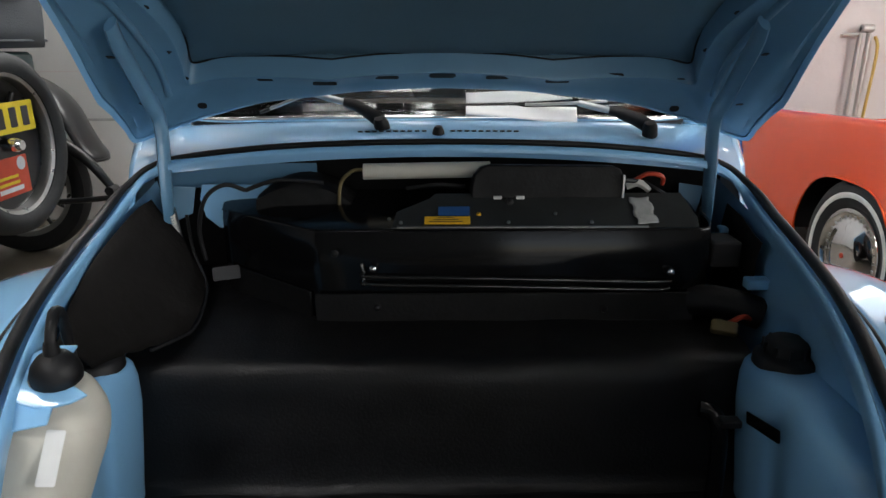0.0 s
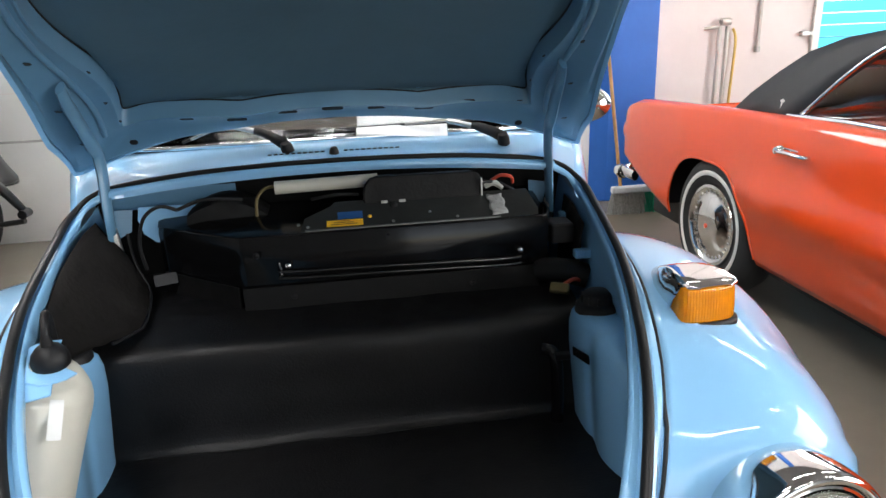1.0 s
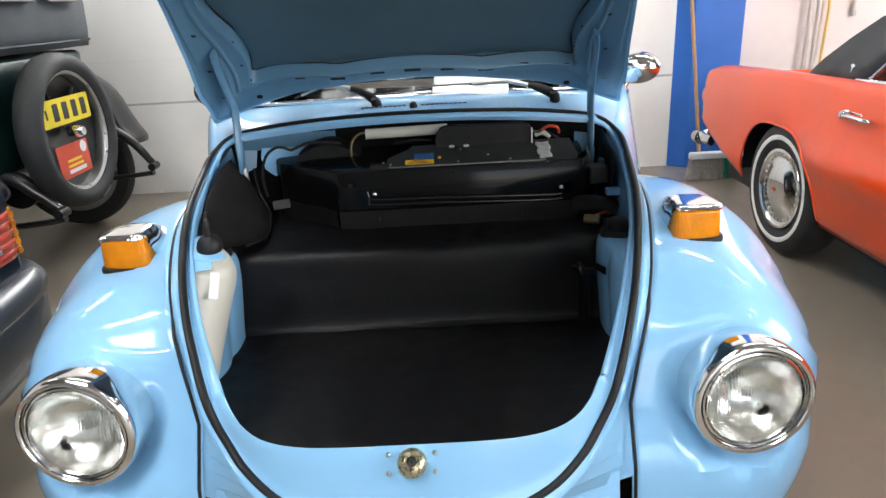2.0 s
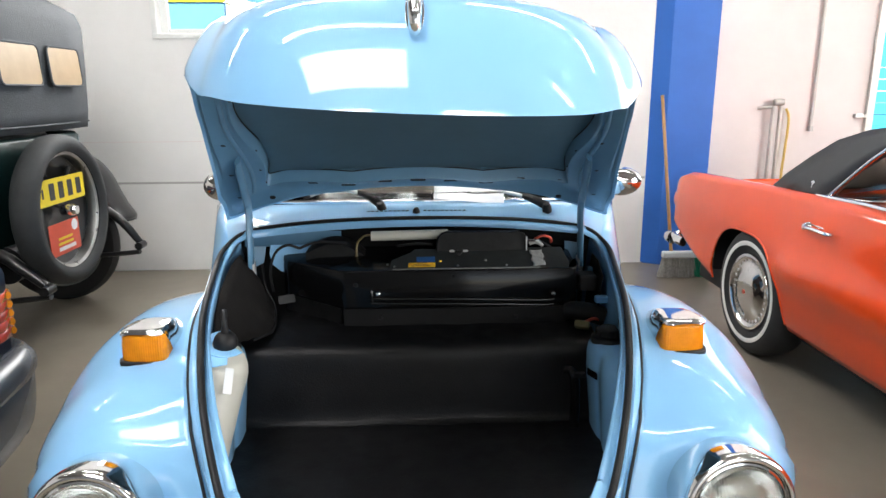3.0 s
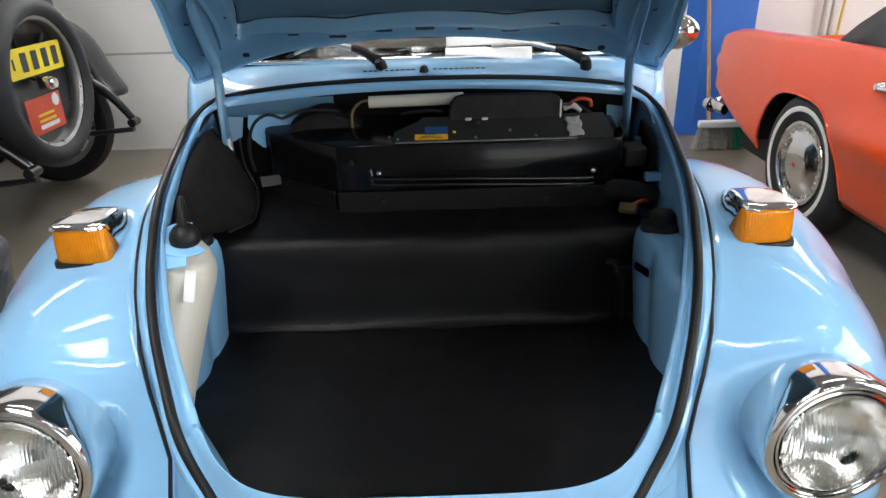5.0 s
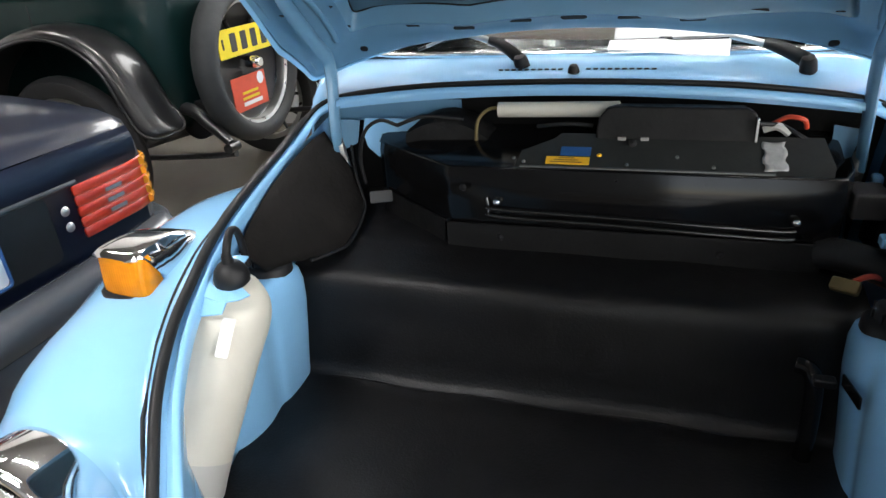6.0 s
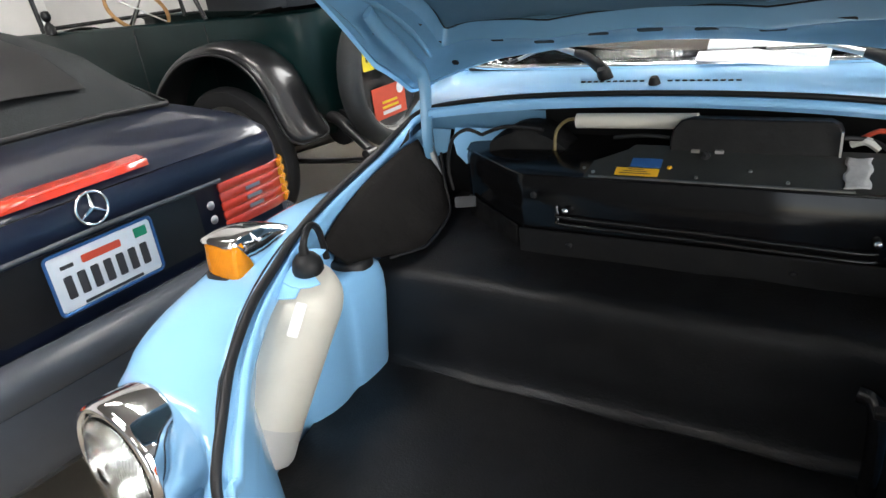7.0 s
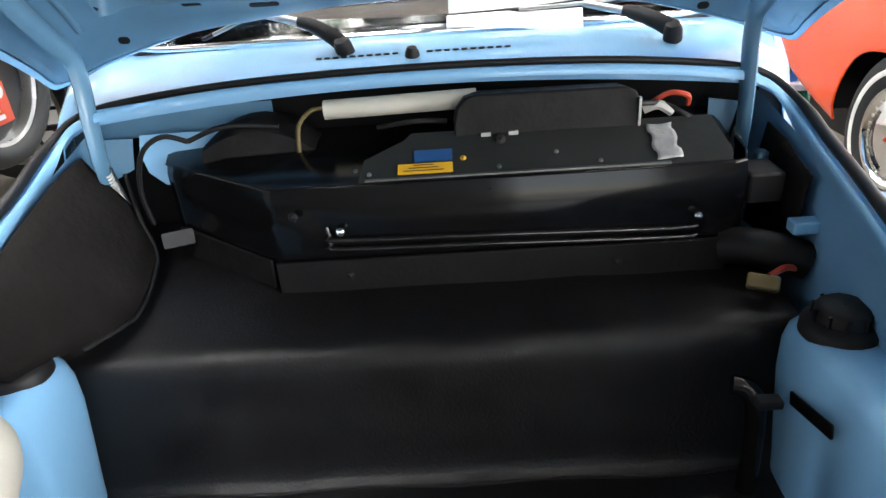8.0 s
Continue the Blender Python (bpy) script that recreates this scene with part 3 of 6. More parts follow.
LID_HALF += catmull([(.480, 1.14, 1.004), (.490, 1.20, 1.022), (.500, 1.240, 1.034), (.499, 1.258, 1.041), (.47, 1.254, 1.049), (.40, 1.233, 1.064), (.27, 1.204, 1.083), (.13, 1.189, 1.094), (0, 1.185, 1.097)], 5)
LID_RING = mirrored(LID_HALF)
CROWN = Vector((0, .85, 1.05))
HINGE_FROM, HINGE_TO, SWING = Vector((0, 1.255, 1.040)), Vector((0, 1.268, 1.095)), 43.5
LID_M = Matrix.Translation(HINGE_TO) @ Matrix.Rotation(radians(-SWING), 4, "X") @ Matrix.Translation(-HINGE_FROM)


def lid_point(i, rho, inset=0.0):
    p = LID_RING[i % len(LID_RING)]
    drop = CROWN.z - p.z
    q = CROWN.lerp(p, rho)
    b = .53 * max(drop, 0) * rho ** 1.5 * (1 - rho ** 9)
    flank = min(1, max(0, (abs(p.x) - .22) / .24)) * min(1, max(0, (p.y - .80) / .30))
    full = .10 * flank * rho * (1 - rho ** 4)
    w = LID_M @ (q + Vector((0, -.6, .8)) * b - Vector((0, -.35, .93)) * (inset - full))
    # sheared and shifted to fit the camera's view, the nose lower on one side
    k = (1.27 - w.y) / .95
    return w + Vector((.006, 0, -.042 * k * w.x))


NR = len(LID_RING)
radii = [.02, .15, .3, .45, .58, .68, .76, .83, .88, .92, .95, .975, .99, 1.0]
rows = [[lid_point(i, r) for i in range(NR)] for r in radii]
rows.append([lid_point(i, 1.0, .012) for i in range(NR)])
rows.append([lid_point(i, .985, .016) for i in range(NR)])
bm = tidy(grid(rows, True))
bm.faces.new([v for v in bm.verts if (v.co - lid_point(0, 0)).length < .03][:0] or [bm.verts.new(lid_point(i * NR // 8, .02)) for i in range(8)])
lid = cpart("luggage_lid", tidy(bm), M_BLUE, "light blue luggage lid propped open on its hinges", angle=50)
# inner panel: a raised border with a recessed middle
INNER = [(.985, .014), (.965, .018), (.95, .026), (.92, .030), (.86, .031), (.80, .032), (.782, .036), (.774, .036), (.768, .030), (.764, .012), (.758, .006), (.70, .006), (.5, .005), (.3, .005), (.02, .005)]


def inner_point(i, r, d):
    p = LID_RING[i % NR]
    # a narrow border along the sides, wider across the hinges, widest in their corners
    f = min(1, max(0, (p.y - .78) / .36))
    corner = max(0, 1 - abs(p.y - 1.10) / .30) * min(1, max(0, (abs(p.x) - .30) / .14))
    tongue = .02 * max(0, 1 - (p.x / .06) ** 2) * (p.y > 1.1)
    rr = 1 - (1 - r) * (.60 + .42 * f * f * (3 - 2 * f) + .06 * corner + tongue)
    return lid_point(i, max(rr, .02), d)


rows = [[inner_point(i, r, d) for i in range(NR)] for r, d in INNER]
RIMROW = next(k for k, (r, d) in enumerate(INNER) if r < .76)
cpart("inner_panel", tidy(grid(rows[:RIMROW + 1], True)), M_BLUE_SHADE, "pressed inner panel with a raised border", parent=lid, angle=42)
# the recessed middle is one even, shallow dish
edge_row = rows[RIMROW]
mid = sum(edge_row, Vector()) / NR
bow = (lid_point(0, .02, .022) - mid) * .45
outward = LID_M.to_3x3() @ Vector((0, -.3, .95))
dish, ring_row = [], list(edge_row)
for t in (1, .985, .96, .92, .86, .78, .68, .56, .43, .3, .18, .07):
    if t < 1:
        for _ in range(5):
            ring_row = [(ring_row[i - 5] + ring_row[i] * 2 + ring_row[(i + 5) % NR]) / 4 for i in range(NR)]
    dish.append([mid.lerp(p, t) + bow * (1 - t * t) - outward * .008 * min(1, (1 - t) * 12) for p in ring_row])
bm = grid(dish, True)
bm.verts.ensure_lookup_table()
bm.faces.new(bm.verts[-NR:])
# darker than the border: the dish's shade is in its colour
cpart("lid_middle", bm, M_LIDSHADE, "blue-grey middle of the lid, darkened for shade", parent=lid, angle=60)
# thin black line drawn for the shade in the crease
cpart("crease_shade", tube([p + outward * -.002 for p in edge_row], .0016, 6, closed=True), M_RUBBER, "", lid)
# oval holes and slots pressed into the border


def lid_mark(target, w, h):
    """A dark hole on the border's face, at the place on it that is next to the target."""
    best = min(((i, r) for i in range(NR) for r in (.78, .80, .82, .84, .86, .88, .90, .92, .94)), key=lambda q: (inner_point(q[0], q[1], .031) - Vector(target)).length)
    i, r = best
    c = inner_point(i, r, .0312)
    a = inner_point(i + 1, r, .0312) - inner_point(i - 1, r, .0312)
    b = inner_point(i, r - .05, .0312) - inner_point(i, r + .04, .0312)
    n = a.cross(b)
    if n.dot(LID_M.to_3x3() @ Vector((0, 0, 1))) > 0:
        n = -n
    cpart("panel_hole", plate(rounded(w, h, h * .49, 4), .0012, facing(c, n, n.cross(a))), M_RUBBER, parent=lid)


for tx, ty, tz in ((.377, 1.145, 1.24), (.37, 1.206, 1.195), (.372, 1.252, 1.151), (.462, 1.19, 1.165), (.450, 1.09, 1.255), (.37, 1.05, 1.31), (.43, .98, 1.335), (.36, .85, 1.43)):
    for side in (-1, 1):
        lid_mark((side * tx, ty, tz), .015, .010)
for tx, ty, tz in ((.082, 1.2, 1.200), (.172, 1.2, 1.195), (.255, 1.2, 1.186)):
    for side in (-1, 1):
        lid_mark((side * tx, ty, tz), .036, .008)
lid_mark((0, 1.2, 1.202), .040, .013)
# pressed ribs along the border
for side in (-1, 1):
    for r in (.84,):
        ids = [k for k in range(52, 97)]
        line = [inner_point(k if side > 0 else NR - k, r, .031) for k in ids]
        cpart("panel_rib", tube(line, .0055, 8), M_BLUE_SHADE, "", lid)
# handle on the nose of the lid
hr = min([.60 + .005 * k for k in range(70)], key=lambda r: (lid_point(0, r) - Vector((0, .405, 1.487))).length)
hp = lid_point(0, hr)
hn = (lid_point(0, hr - .04) - lid_point(0, hr + .04)).normalized()
out = Vector((0, -hn.z, hn.y))
if out.y > 0:
    out = -out
hand = [hp - hn * .034, hp - hn * .031 + out * .012, hp - hn * .011 + out * .021, hp + hn * .013 + out * .022, hp + hn * .031 + out * .014, hp + hn * .036]
handle = cpart("lid_handle", tube(catmull(hand, 5), [.0065 + .0025 * math.sin(math.pi * k / 25) for k in range(26)], 12, up=(1, 0, 0), flat=1.2), M_CHROME, "chrome lid handle", lid)
cpart("handle_base", plate([(.012 * math.cos(a), .042 * math.sin(a)) for a in [2 * math.pi * k / 24 for k in range(24)]], .005, facing(hp, out, hn)), M_CHROME, "", lid, bevel=.002)
for side in (-1, 1):
    arm = catmull([(side * .392, 1.020, 1.262), (side * .398, 1.045, 1.240), (side * .408, 1.105, 1.198), (side * .419, 1.165, 1.158), (side * .425, 1.202, 1.135), (side * .425, 1.207, 1.10), (side * .425, 1.200, 1.05), (side * .425, 1.195, 1.0), (side * .430, 1.206, .962)], 6)
    cpart("hinge_arm", tube(arm, [.0125 + .003 * math.sin(math.pi * k / 48) for k in range(49)], 10, flat=.45, up=(0, 1, 0)), M_BLUE_SHADE, "curved blue hinge arm")
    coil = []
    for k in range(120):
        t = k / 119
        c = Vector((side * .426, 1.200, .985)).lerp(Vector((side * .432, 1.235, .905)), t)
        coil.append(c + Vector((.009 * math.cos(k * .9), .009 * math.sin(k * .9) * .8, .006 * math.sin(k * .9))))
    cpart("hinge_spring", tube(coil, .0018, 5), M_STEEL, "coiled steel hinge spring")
    cpart("hinge_gusset", plate([(-.018, -.034), (.010, -.022), (.018, .020), (-.020, .024)], .003, facing((side * .412, 1.232, .995), (-side * .25, -1, .1))), M_BLUE_SHADE, "light blue hinge gusset")
    cpart("hinge_tab", span((side * .440, 1.170, .925), (side * .455, 1.190, .962)), M_BLUE_SHADE, bevel=.004)

# ---- headlamps and turn signals ----
for side in (-1, 1):
    c = Vector((side * .530, .486, .734))
    m = facing(c, (side * .04, -1, .05))
    lamp = cpart("headlamp", lathe([(.090, -.09), (.0955, -.06), (.0975, -.025), (.0975, -.004), (.0955, .005), (.091, .0085), (.086, .008), (.083, .004), (.082, -.002), (.0805, -.002)], 64, m), M_CHROME, "round headlamp in a deep chrome rim")
    cpart("inner_ring", lathe([(.0815, -.003), (.081, .003), (.078, .004), (.0765, .001)], 56, m), M_CHROME, "", lamp)
    lens = cpart("lamp_lens", lathe([(.078, .001), (.070, .010), (.055, .018), (.035, .0235), (.018, .026), (.001, .0265)], 56, m), M_LENS, "ribbed clear headlamp glass", lamp, solid=.003)
    lens.visible_shadow = False
    cpart("reflector", lathe([(.079, -.002), (.072, -.024), (.058, -.042), (.035, -.056), (.014, -.062), (.001, -.063)], 40, m), M_SILVER, "silver reflector bowl", lamp)
    cpart("bulb_shield", lathe([(.001, -.022), (.010, -.024), (.012, -.030), (.011, -.05)], 16, m), M_STEEL, "", lamp)
    # turn signal on the crest of the wing: gasket, tall lens, cap that tapers to the rear
    seat = Matrix.Translation((side * .515, .731, .917)) @ Matrix.Rotation(radians(7 * side), 4, "Z") @ Matrix.Rotation(radians(1.5 * side), 4, "Y") @ Matrix.Rotation(radians(4), 4, "X")
    base = [(0, -.021), (.030, -.019), (.046, -.013), (.053, .0), (.053, .03), (.048, .075), (.036, .125), (.020, .155), (.008, .165)]
    base = base + [(-a, b) for a, b in reversed(base[1:])]
    sig = cpart("turn_signal", plate(base, .040, seat @ Matrix.Translation((0, 0, -.038))), M_RUBBER, "turn signal with amber lens and chrome cap", bevel=.004)
    rows = []
    for h, wf, yf, yb in ((0, 1.0, -.015, .074), (.005, 1.0, -.0155, .072), (.026, .975, -.0135, .060), (.046, .945, -.010, .047), (.054, .93, -.008, .042)):
        half = [(0, yf), (.018, yf + .0006), (.032, yf + .003), (.041, yf + .008), (.0455, yf + .016), (.047, yf + .03), (.046, yb)]
        rows.append([seat @ Vector((wf * a, b if a * side > 0 else yf + (b - yf) * .42, h)) for a, b in [(-a, b) for a, b in reversed(half[1:])] + half])
    cpart("amber_lens", tidy(grid(rows)), M_AMBER, "amber ribbed plastic lens", sig, angle=40, solid=.003)
    rows = []
    for y, w, top, low, crown in ((-.011, .026, .0545, .0525, .97), (-.006, .039, .058, .052, .95), (.004, .0445, .0595, .052, .90), (.020, .0455, .061, .051, .84), (.036, .046, .061, .047, .78), (.043, .0465, .0605, .034, .75), (.060, .0463, .058, .002, .66), (.075, .044, .053, 0, .58), (.095, .038, .044, 0, .5), (.12, .028, .030, 0, .45), (.142, .016, .012, 0, .4), (.152, .006, .003, 0, .4)):
        row = []
        for way in (-1, 1):
            foot = low if way == side else low * max(0, min(1, (.028 - y) / .020))
            half = [(1, foot), (1, foot + .25 * (top - foot)), (.5 + .5 * crown, foot + .75 * (top - foot)), (crown + .02, top - .0015), (crown - .06, top), (crown * .5, top + .001)]
            half = [seat @ Vector((way * u * w, y, max(h, 0))) for u, h in half]
            row += half + [seat @ Vector((0, y, top + .001))] if way < 0 else half[::-1]
        rows.append(row)
    cpart("signal_cap", tidy(grid(rows)), M_CHROME, "chrome turn signal cap", sig, angle=45)
    bm = span((-.040, .0, -.004), (.038, .055, .048))
    bmesh.ops.transform(bm, matrix=seat, verts=bm.verts)
    cpart("lamp_block", bm, M_SILVER, "silver lamp holder", sig)

# ---- luggage well ----
prof = [(.445, .71), (.448, .69), (.460, .672), (.49, .661), (.7, .659), (.90, .659), (.930, .663), (.942, .68), (.950, .74), (.955, .80), (.960, .824), (.973, .838), (1.0, .843), (1.05, .849), (1.09, .853), (1.2, .858), (1.3, .86)]
prof = [(p.x, p.y) for p in catmull([(a, b, 0) for a, b in prof], 3)]
MAT_W = [(.42, .16), (.45, .225), (.48, .275), (.52, .335), (.60, .375), (.70, .40), (.80, .42), (2, .43)]
rows = []
for k in range(41):
    u = -1 + k / 20
    rows.append([Vector((u * lerp(MAT_W, y), y, z + .004 * noise.noise(Vector((u * 4, y * 9, z * 5))))) for y, z in prof])
cpart("luggage_mat", grid(rows), M_MATTING, "black vinyl mat over the luggage floor and step")
# stitched fold along the foot of the step
cpart("mat_seam", tube([(-.36 + .036 * k, .925 + .003 * math.sin(k), .6625) for k in range(21)], .0018, 6), M_CARD)
for side in (-1, 1):
    rows = []
    for y, ztop, xt in ((.43, .68, .25), (.50, .775, .315), (.565, .845, .35), (.635, .895, .375), (.705, .92, .395), (.787, .945, .417), (.887, .965, .438), (1.045, .978, .465), (1.14, .99, .48), (1.3, 1.03, .48)):
        g = min(1, max(0, (y - .52) / .15))
        xt += .013 * min(1, max(0, (y - .60) / .12)) * min(1, max(0, (1.2 - y) / .08))
        g *= 1 - .9 * min(1, max(0, (y - .80) / .12))
        rows.append([Vector((side * (xt - .016), y, ztop)), Vector((side * (xt - .022 + .032 * g), y + .012 * (1 - g), ztop - .05)), Vector((side * min(xt - .03 + .09 * g, .47), y + .03 * (1 - g), min(.80, ztop - .08))), Vector((side * min(xt - .05 + .10 * g, .46), y + .04 * (1 - g), .60))])
    cpart("well_side", tidy(grid(rows)), M_BLUE, "light blue painted inner wing")
    # suspension tower with a soft rounded top
    sec = catmull([(.675, .48, 0), (.700, .425, 0), (.722, .390, 0), (.76, .376, 0), (.80, .372, 0), (.845, .378, 0), (.87, .373, 0), (.92, .373, 0), (.958, .380, 0), (.975, .41, 0), (.978, .48, 0)], 4)
    c = Vector((.85, .48, 0))
    rows = []
    for z, k in ((.62, .86), (.68, .89), (.74, .94), (.80, .985), (.835, .985), (.853, .955), (.862, .90), (.866, .80), (.867, .5), (.867, .05)):
        rows.append([Vector((side * (c.y + .007 + (p.y - c.y) * k), c.x - .008 + (p.x - c.x) * k, z - .10 * max(0, .80 - p.x) * (z > .7))) for p in sec])
    cpart("strut_tower", tidy(grid(rows)), M_BLUE, "light blue suspension tower", angle=50)
    cap = cpart("strut_cap", lathe([(.001, .030), (.021, .030), (.026, .026), (.027, .014), (.033, .012), (.037, .008), (.038, -.004)], 28, Matrix.Translation((side * .425, .912, .865))), M_RUBBER, "round black rubber strut cap")
    for k in range(10):
        a = k * .628
        cpart("cap_rib", box((0, 0, 0), (.003, .003, .014), m=Matrix.Translation((side * .425 + .0275 * math.cos(a), .912 + .0275 * math.sin(a), .884)) @ Matrix.Rotation(a, 4, "Z")), M_RUBBER, parent=cap)
cpart("black_plate", plate(rounded(.076, .015, .002), .002, facing((.3765, .850, .8125), (-1, 0, 0), (0, .26, .966))), M_PLASTIC, "black stick-on plate")
# ragged black sound board beside the well
for side, f in ((-1, 1),):
    rows = []
    lo = [(-.405, .880, .880), (-.388, .915, .876), (-.370, .950, .871), (-.351, 1.00, .862), (-.346, 1.04, .863), (-.355, 1.11, .872), (-.366, 1.150, .886), (-.398, 1.198, .925)]
    hi = [(-.418, .845, .928), (-.428, .885, .944), (-.436, .935, .960), (-.444, .99, .973), (-.450, 1.05, .983), (-.455, 1.11, .992), (-.456, 1.16, 1.0), (-.452, 1.20, 1.004)]
    for a, b in zip(catmull(lo, 5), catmull(hi, 5)):
        j = noise.noise(a * 40) * .007 + noise.noise(a * 130) * .004
        rows.append([a + Vector((.5 * j, 0, j))] + [a.lerp(b, t) + Vector((.004 * noise.noise(a.lerp(b, t) * 22), 0, 0)) for t in (.2, .4, .6, .8)] + [b])
    cpart("sound_board", tidy(grid(rows)), M_BOARD, "bent black fibreboard side lining", solid=.003)
rows = []
for y, zt, xt in ((1.056, .972, .474), (1.10, .976, .480), (1.15, .985, .486), (1.195, .995, .482)):
    rows.append([Vector((xt - .024 - .012 * t + .003 * noise.noise(Vector((y * 20, t * 3, 0))), y + .004 * math.sin(9 * t), zt + (.855 - zt) * t)) for t in (0, .25, .5, .75, 1)])
cpart("side_lining", tidy(grid(rows)), M_BOARD, "black board lining behind the tower", solid=.002)
cpart("filler_block", span((.408, 1.115, .915), (.452, 1.170, .955)), M_GRILLE, "dark grey block beside the air box", bevel=.004)
cpart("side_bracket", span((.428, 1.034, .910), (.472, 1.054, .925)), M_BLUE, "small blue bracket on the inner wing", bevel=.002)
cpart("board_cable", tube([p + Vector((0, 0, .003 * noise.noise(p * 60))) for p in catmull([(-.368, .948, .867), (-.349, 1.0, .860), (-.343, 1.04, .861), (-.352, 1.11, .870), (-.363, 1.150, .884), (-.390, 1.185, .925), (-.398, 1.195, .98)], 8)], .0026, 7), M_RUBBER, "black cable along the board edge")
# washer bottle strapped to the inner wing
path = catmull([(-.428, .622, .664), (-.427, .629, .676), (-.423, .650, .710), (-.411, .696, .779), (-.398, .738, .845), (-.388, .759, .883), (-.380, .764, .909), (-.374, .763, .925)], 5)
rr = []
for k in range(len(path)):
    t = k / (len(path) - 1)
    rr.append(.059 * (max(0, 1 - (1 - t / .16) ** 2) ** .5 * .9 + .1) if t < .16 else (.059 if t < .66 else .059 * max(.28, math.cos((t - .66) / .34 * 1.28) ** .8)))
bottle = cpart("washer_bottle", tube(path, rr, 32, flat=.95), M_BOTTLE, "milky plastic washer fluid bottle", angle=75)
cpart("washer_fluid", tube([p for p in path[2:12]], [q + .0006 for q in rr[2:12]], 32, flat=.95, caps=False), M_FLUID, "grey fluid in the lower third", bottle, angle=75)
m = facing((-.373, .762, .926), (.05, -.1, 1))
cpart("bottle_cap", lathe([(.001, .034), (.008, .033), (.015, .029), (.021, .021), (.0235, .012), (.023, .004), (.019, 0)], 28, m), M_RUBBER, "domed black cap", bottle)
cpart("cap_nozzle", lathe([(.006, .045), (.007, .040), (.008, .030)], 14, m), M_RUBBER, "", bottle)
cpart("bottle_hose", tube(catmull([(-.372, .758, .962), (-.372, .765, .980), (-.378, .785, .990), (-.386, .808, .978), (-.390, .818, .950), (-.392, .822, .92)], 5), .0055, 10), M_RUBBER, "thin black hose", bottle)
arc = [radians(a) for a in range(60, 301, 20)]
ringed = [(.044 * math.cos(a), .044 * math.sin(a)) for a in arc] + [(.025 * math.cos(a), .025 * math.sin(a)) for a in reversed(arc)]
cpart("bottle_bracket", plate(ringed, .003, facing((-.374, .764, .931), (.15, -.25, 1))), M_BLUE, "light blue bracket round the neck", bottle, bevel=.001)
cpart("bracket_tab", plate([(-.040, -.012), (-.02, -.020), (.012, -.018), (.016, .008), (-.036, .012)], .003, facing((-.374, .722, .918), (.15, -.45, 1))), M_BLUE, "", bottle, bevel=.001)
cpart("tab_hole", lathe([(.001, .0005), (.003, .0004), (.0035, 0)], 10, facing((-.394, .722, .9245), (.15, -.45, 1))), M_RUBBER, "", bottle)
cpart("bottle_label", plate(rounded(.016, .050, .002), .0012, facing((-.3560, .703, .881), (.45, -.66, .60), (0, .65, .76))), M_FRAME, "white label", bottle)

# air box across the back of the well
rows = []
zs = (.848, .870, .894, .896, .930, .972, .982, .986)
for x, y in ((-.345, 1.205), (-.33, 1.19), (-.185, 1.086), (-.170, 1.080), (.372, 1.080), (.390, 1.086), (.404, 1.12), (.41, 1.17)):
    rows.append([Vector((x, y + (.006 if z > .98 else 0), z)) for z in zs])
duct = cpart("air_box", tidy(grid(rows)), M_PLASTIC, "black fresh air box with a pressed line", solid=.003)
top = []
for t, dz in ((0, 0), (.25, .010), (.6, .014), (1, .016)):
    top.append([a.lerp(b, t) + Vector((0, 0, dz)) for a, b in zip([Vector((-.345, 1.205, .985)), Vector((-.178, 1.088, .986)), Vector((.0, 1.084, .986)), Vector((.365, 1.086, .986)), Vector((.40, 1.17, .985))], [Vector((-.36, 1.33, .985)), Vector((-.178, 1.33, .986)), Vector((0, 1.33, .986)), Vector((.365, 1.33, .986)), Vector((.40, 1.33, .985))])])
cpart("air_box_top", tidy(grid(top)), M_PLASTIC, "", duct)
cpart("fibre_strip", span((-.180, 1.0715, .843), (.372, 1.0765, .893)), M_CARD, "matt fibre strip along the foot", duct, bevel=.0015)
cpart("fibre_end", plate([(-.095, -.022), (.091, -.030), (.091, .019), (-.095, .026)], .004, facing((-.260, 1.137, .874), (-.58, -.81, 0))), M_CARD, "", duct, bevel=.001)
for off in (0, .012):
    cpart("pressed_line", tube(catmull([(-.112, 1.0785, .936 - off), (-.108, 1.0765, .925 - off), (-.095, 1.076, .918 - off), (.10, 1.076, .914 - off), (.30, 1.076, .908 - off), (.335, 1.0765, .910 - off)], 4), .0034, 8), M_GLOSSBLACK, "", duct)
for x, z in ((-.095, .931), (.333, .924)):
    cpart("bolt", lathe([(.001, .009), (.004, .0085), (.006, .006), (.0062, 0)], 12, facing((x, 1.078, z), (0, -1, 0))), M_CHROME, "bright bolt head", duct)
for x, z in ((-.148, .955), (-.09, .872), (.24, .868)):
    cpart("stud", lathe([(.001, .004), (.0045, .003), (.006, 0)], 10, facing((x, 1.0715, z), (0, -1, 0))), M_RUBBER, "", duct)
# dull board on top with its bright front edge, labels and screws
board = plate([(-.068, 0), (.372, 0), (.376, .02), (.366, .078), (-.005, .078), (-.014, .066), (-.062, .036)], .003, facing((0, 1.090, .984), (0, -.44, .9), (0, 1, 0)))
card = cpart("card_cover", board, M_CARDTOP, "dark card cover on the air box", duct)
cpart("board_edge", tube([(-.06, 1.090, .9875), (.30, 1.090, .9875)], .0022, 6), M_DULL, "", duct)
cpart("yellow_label", plate(rounded(.066, .016, .001), .0012, facing((.012, 1.1025, .9940), (0, -.44, .9), (0, 1, 0))), M_YELLOW, "yellow warning label", duct)
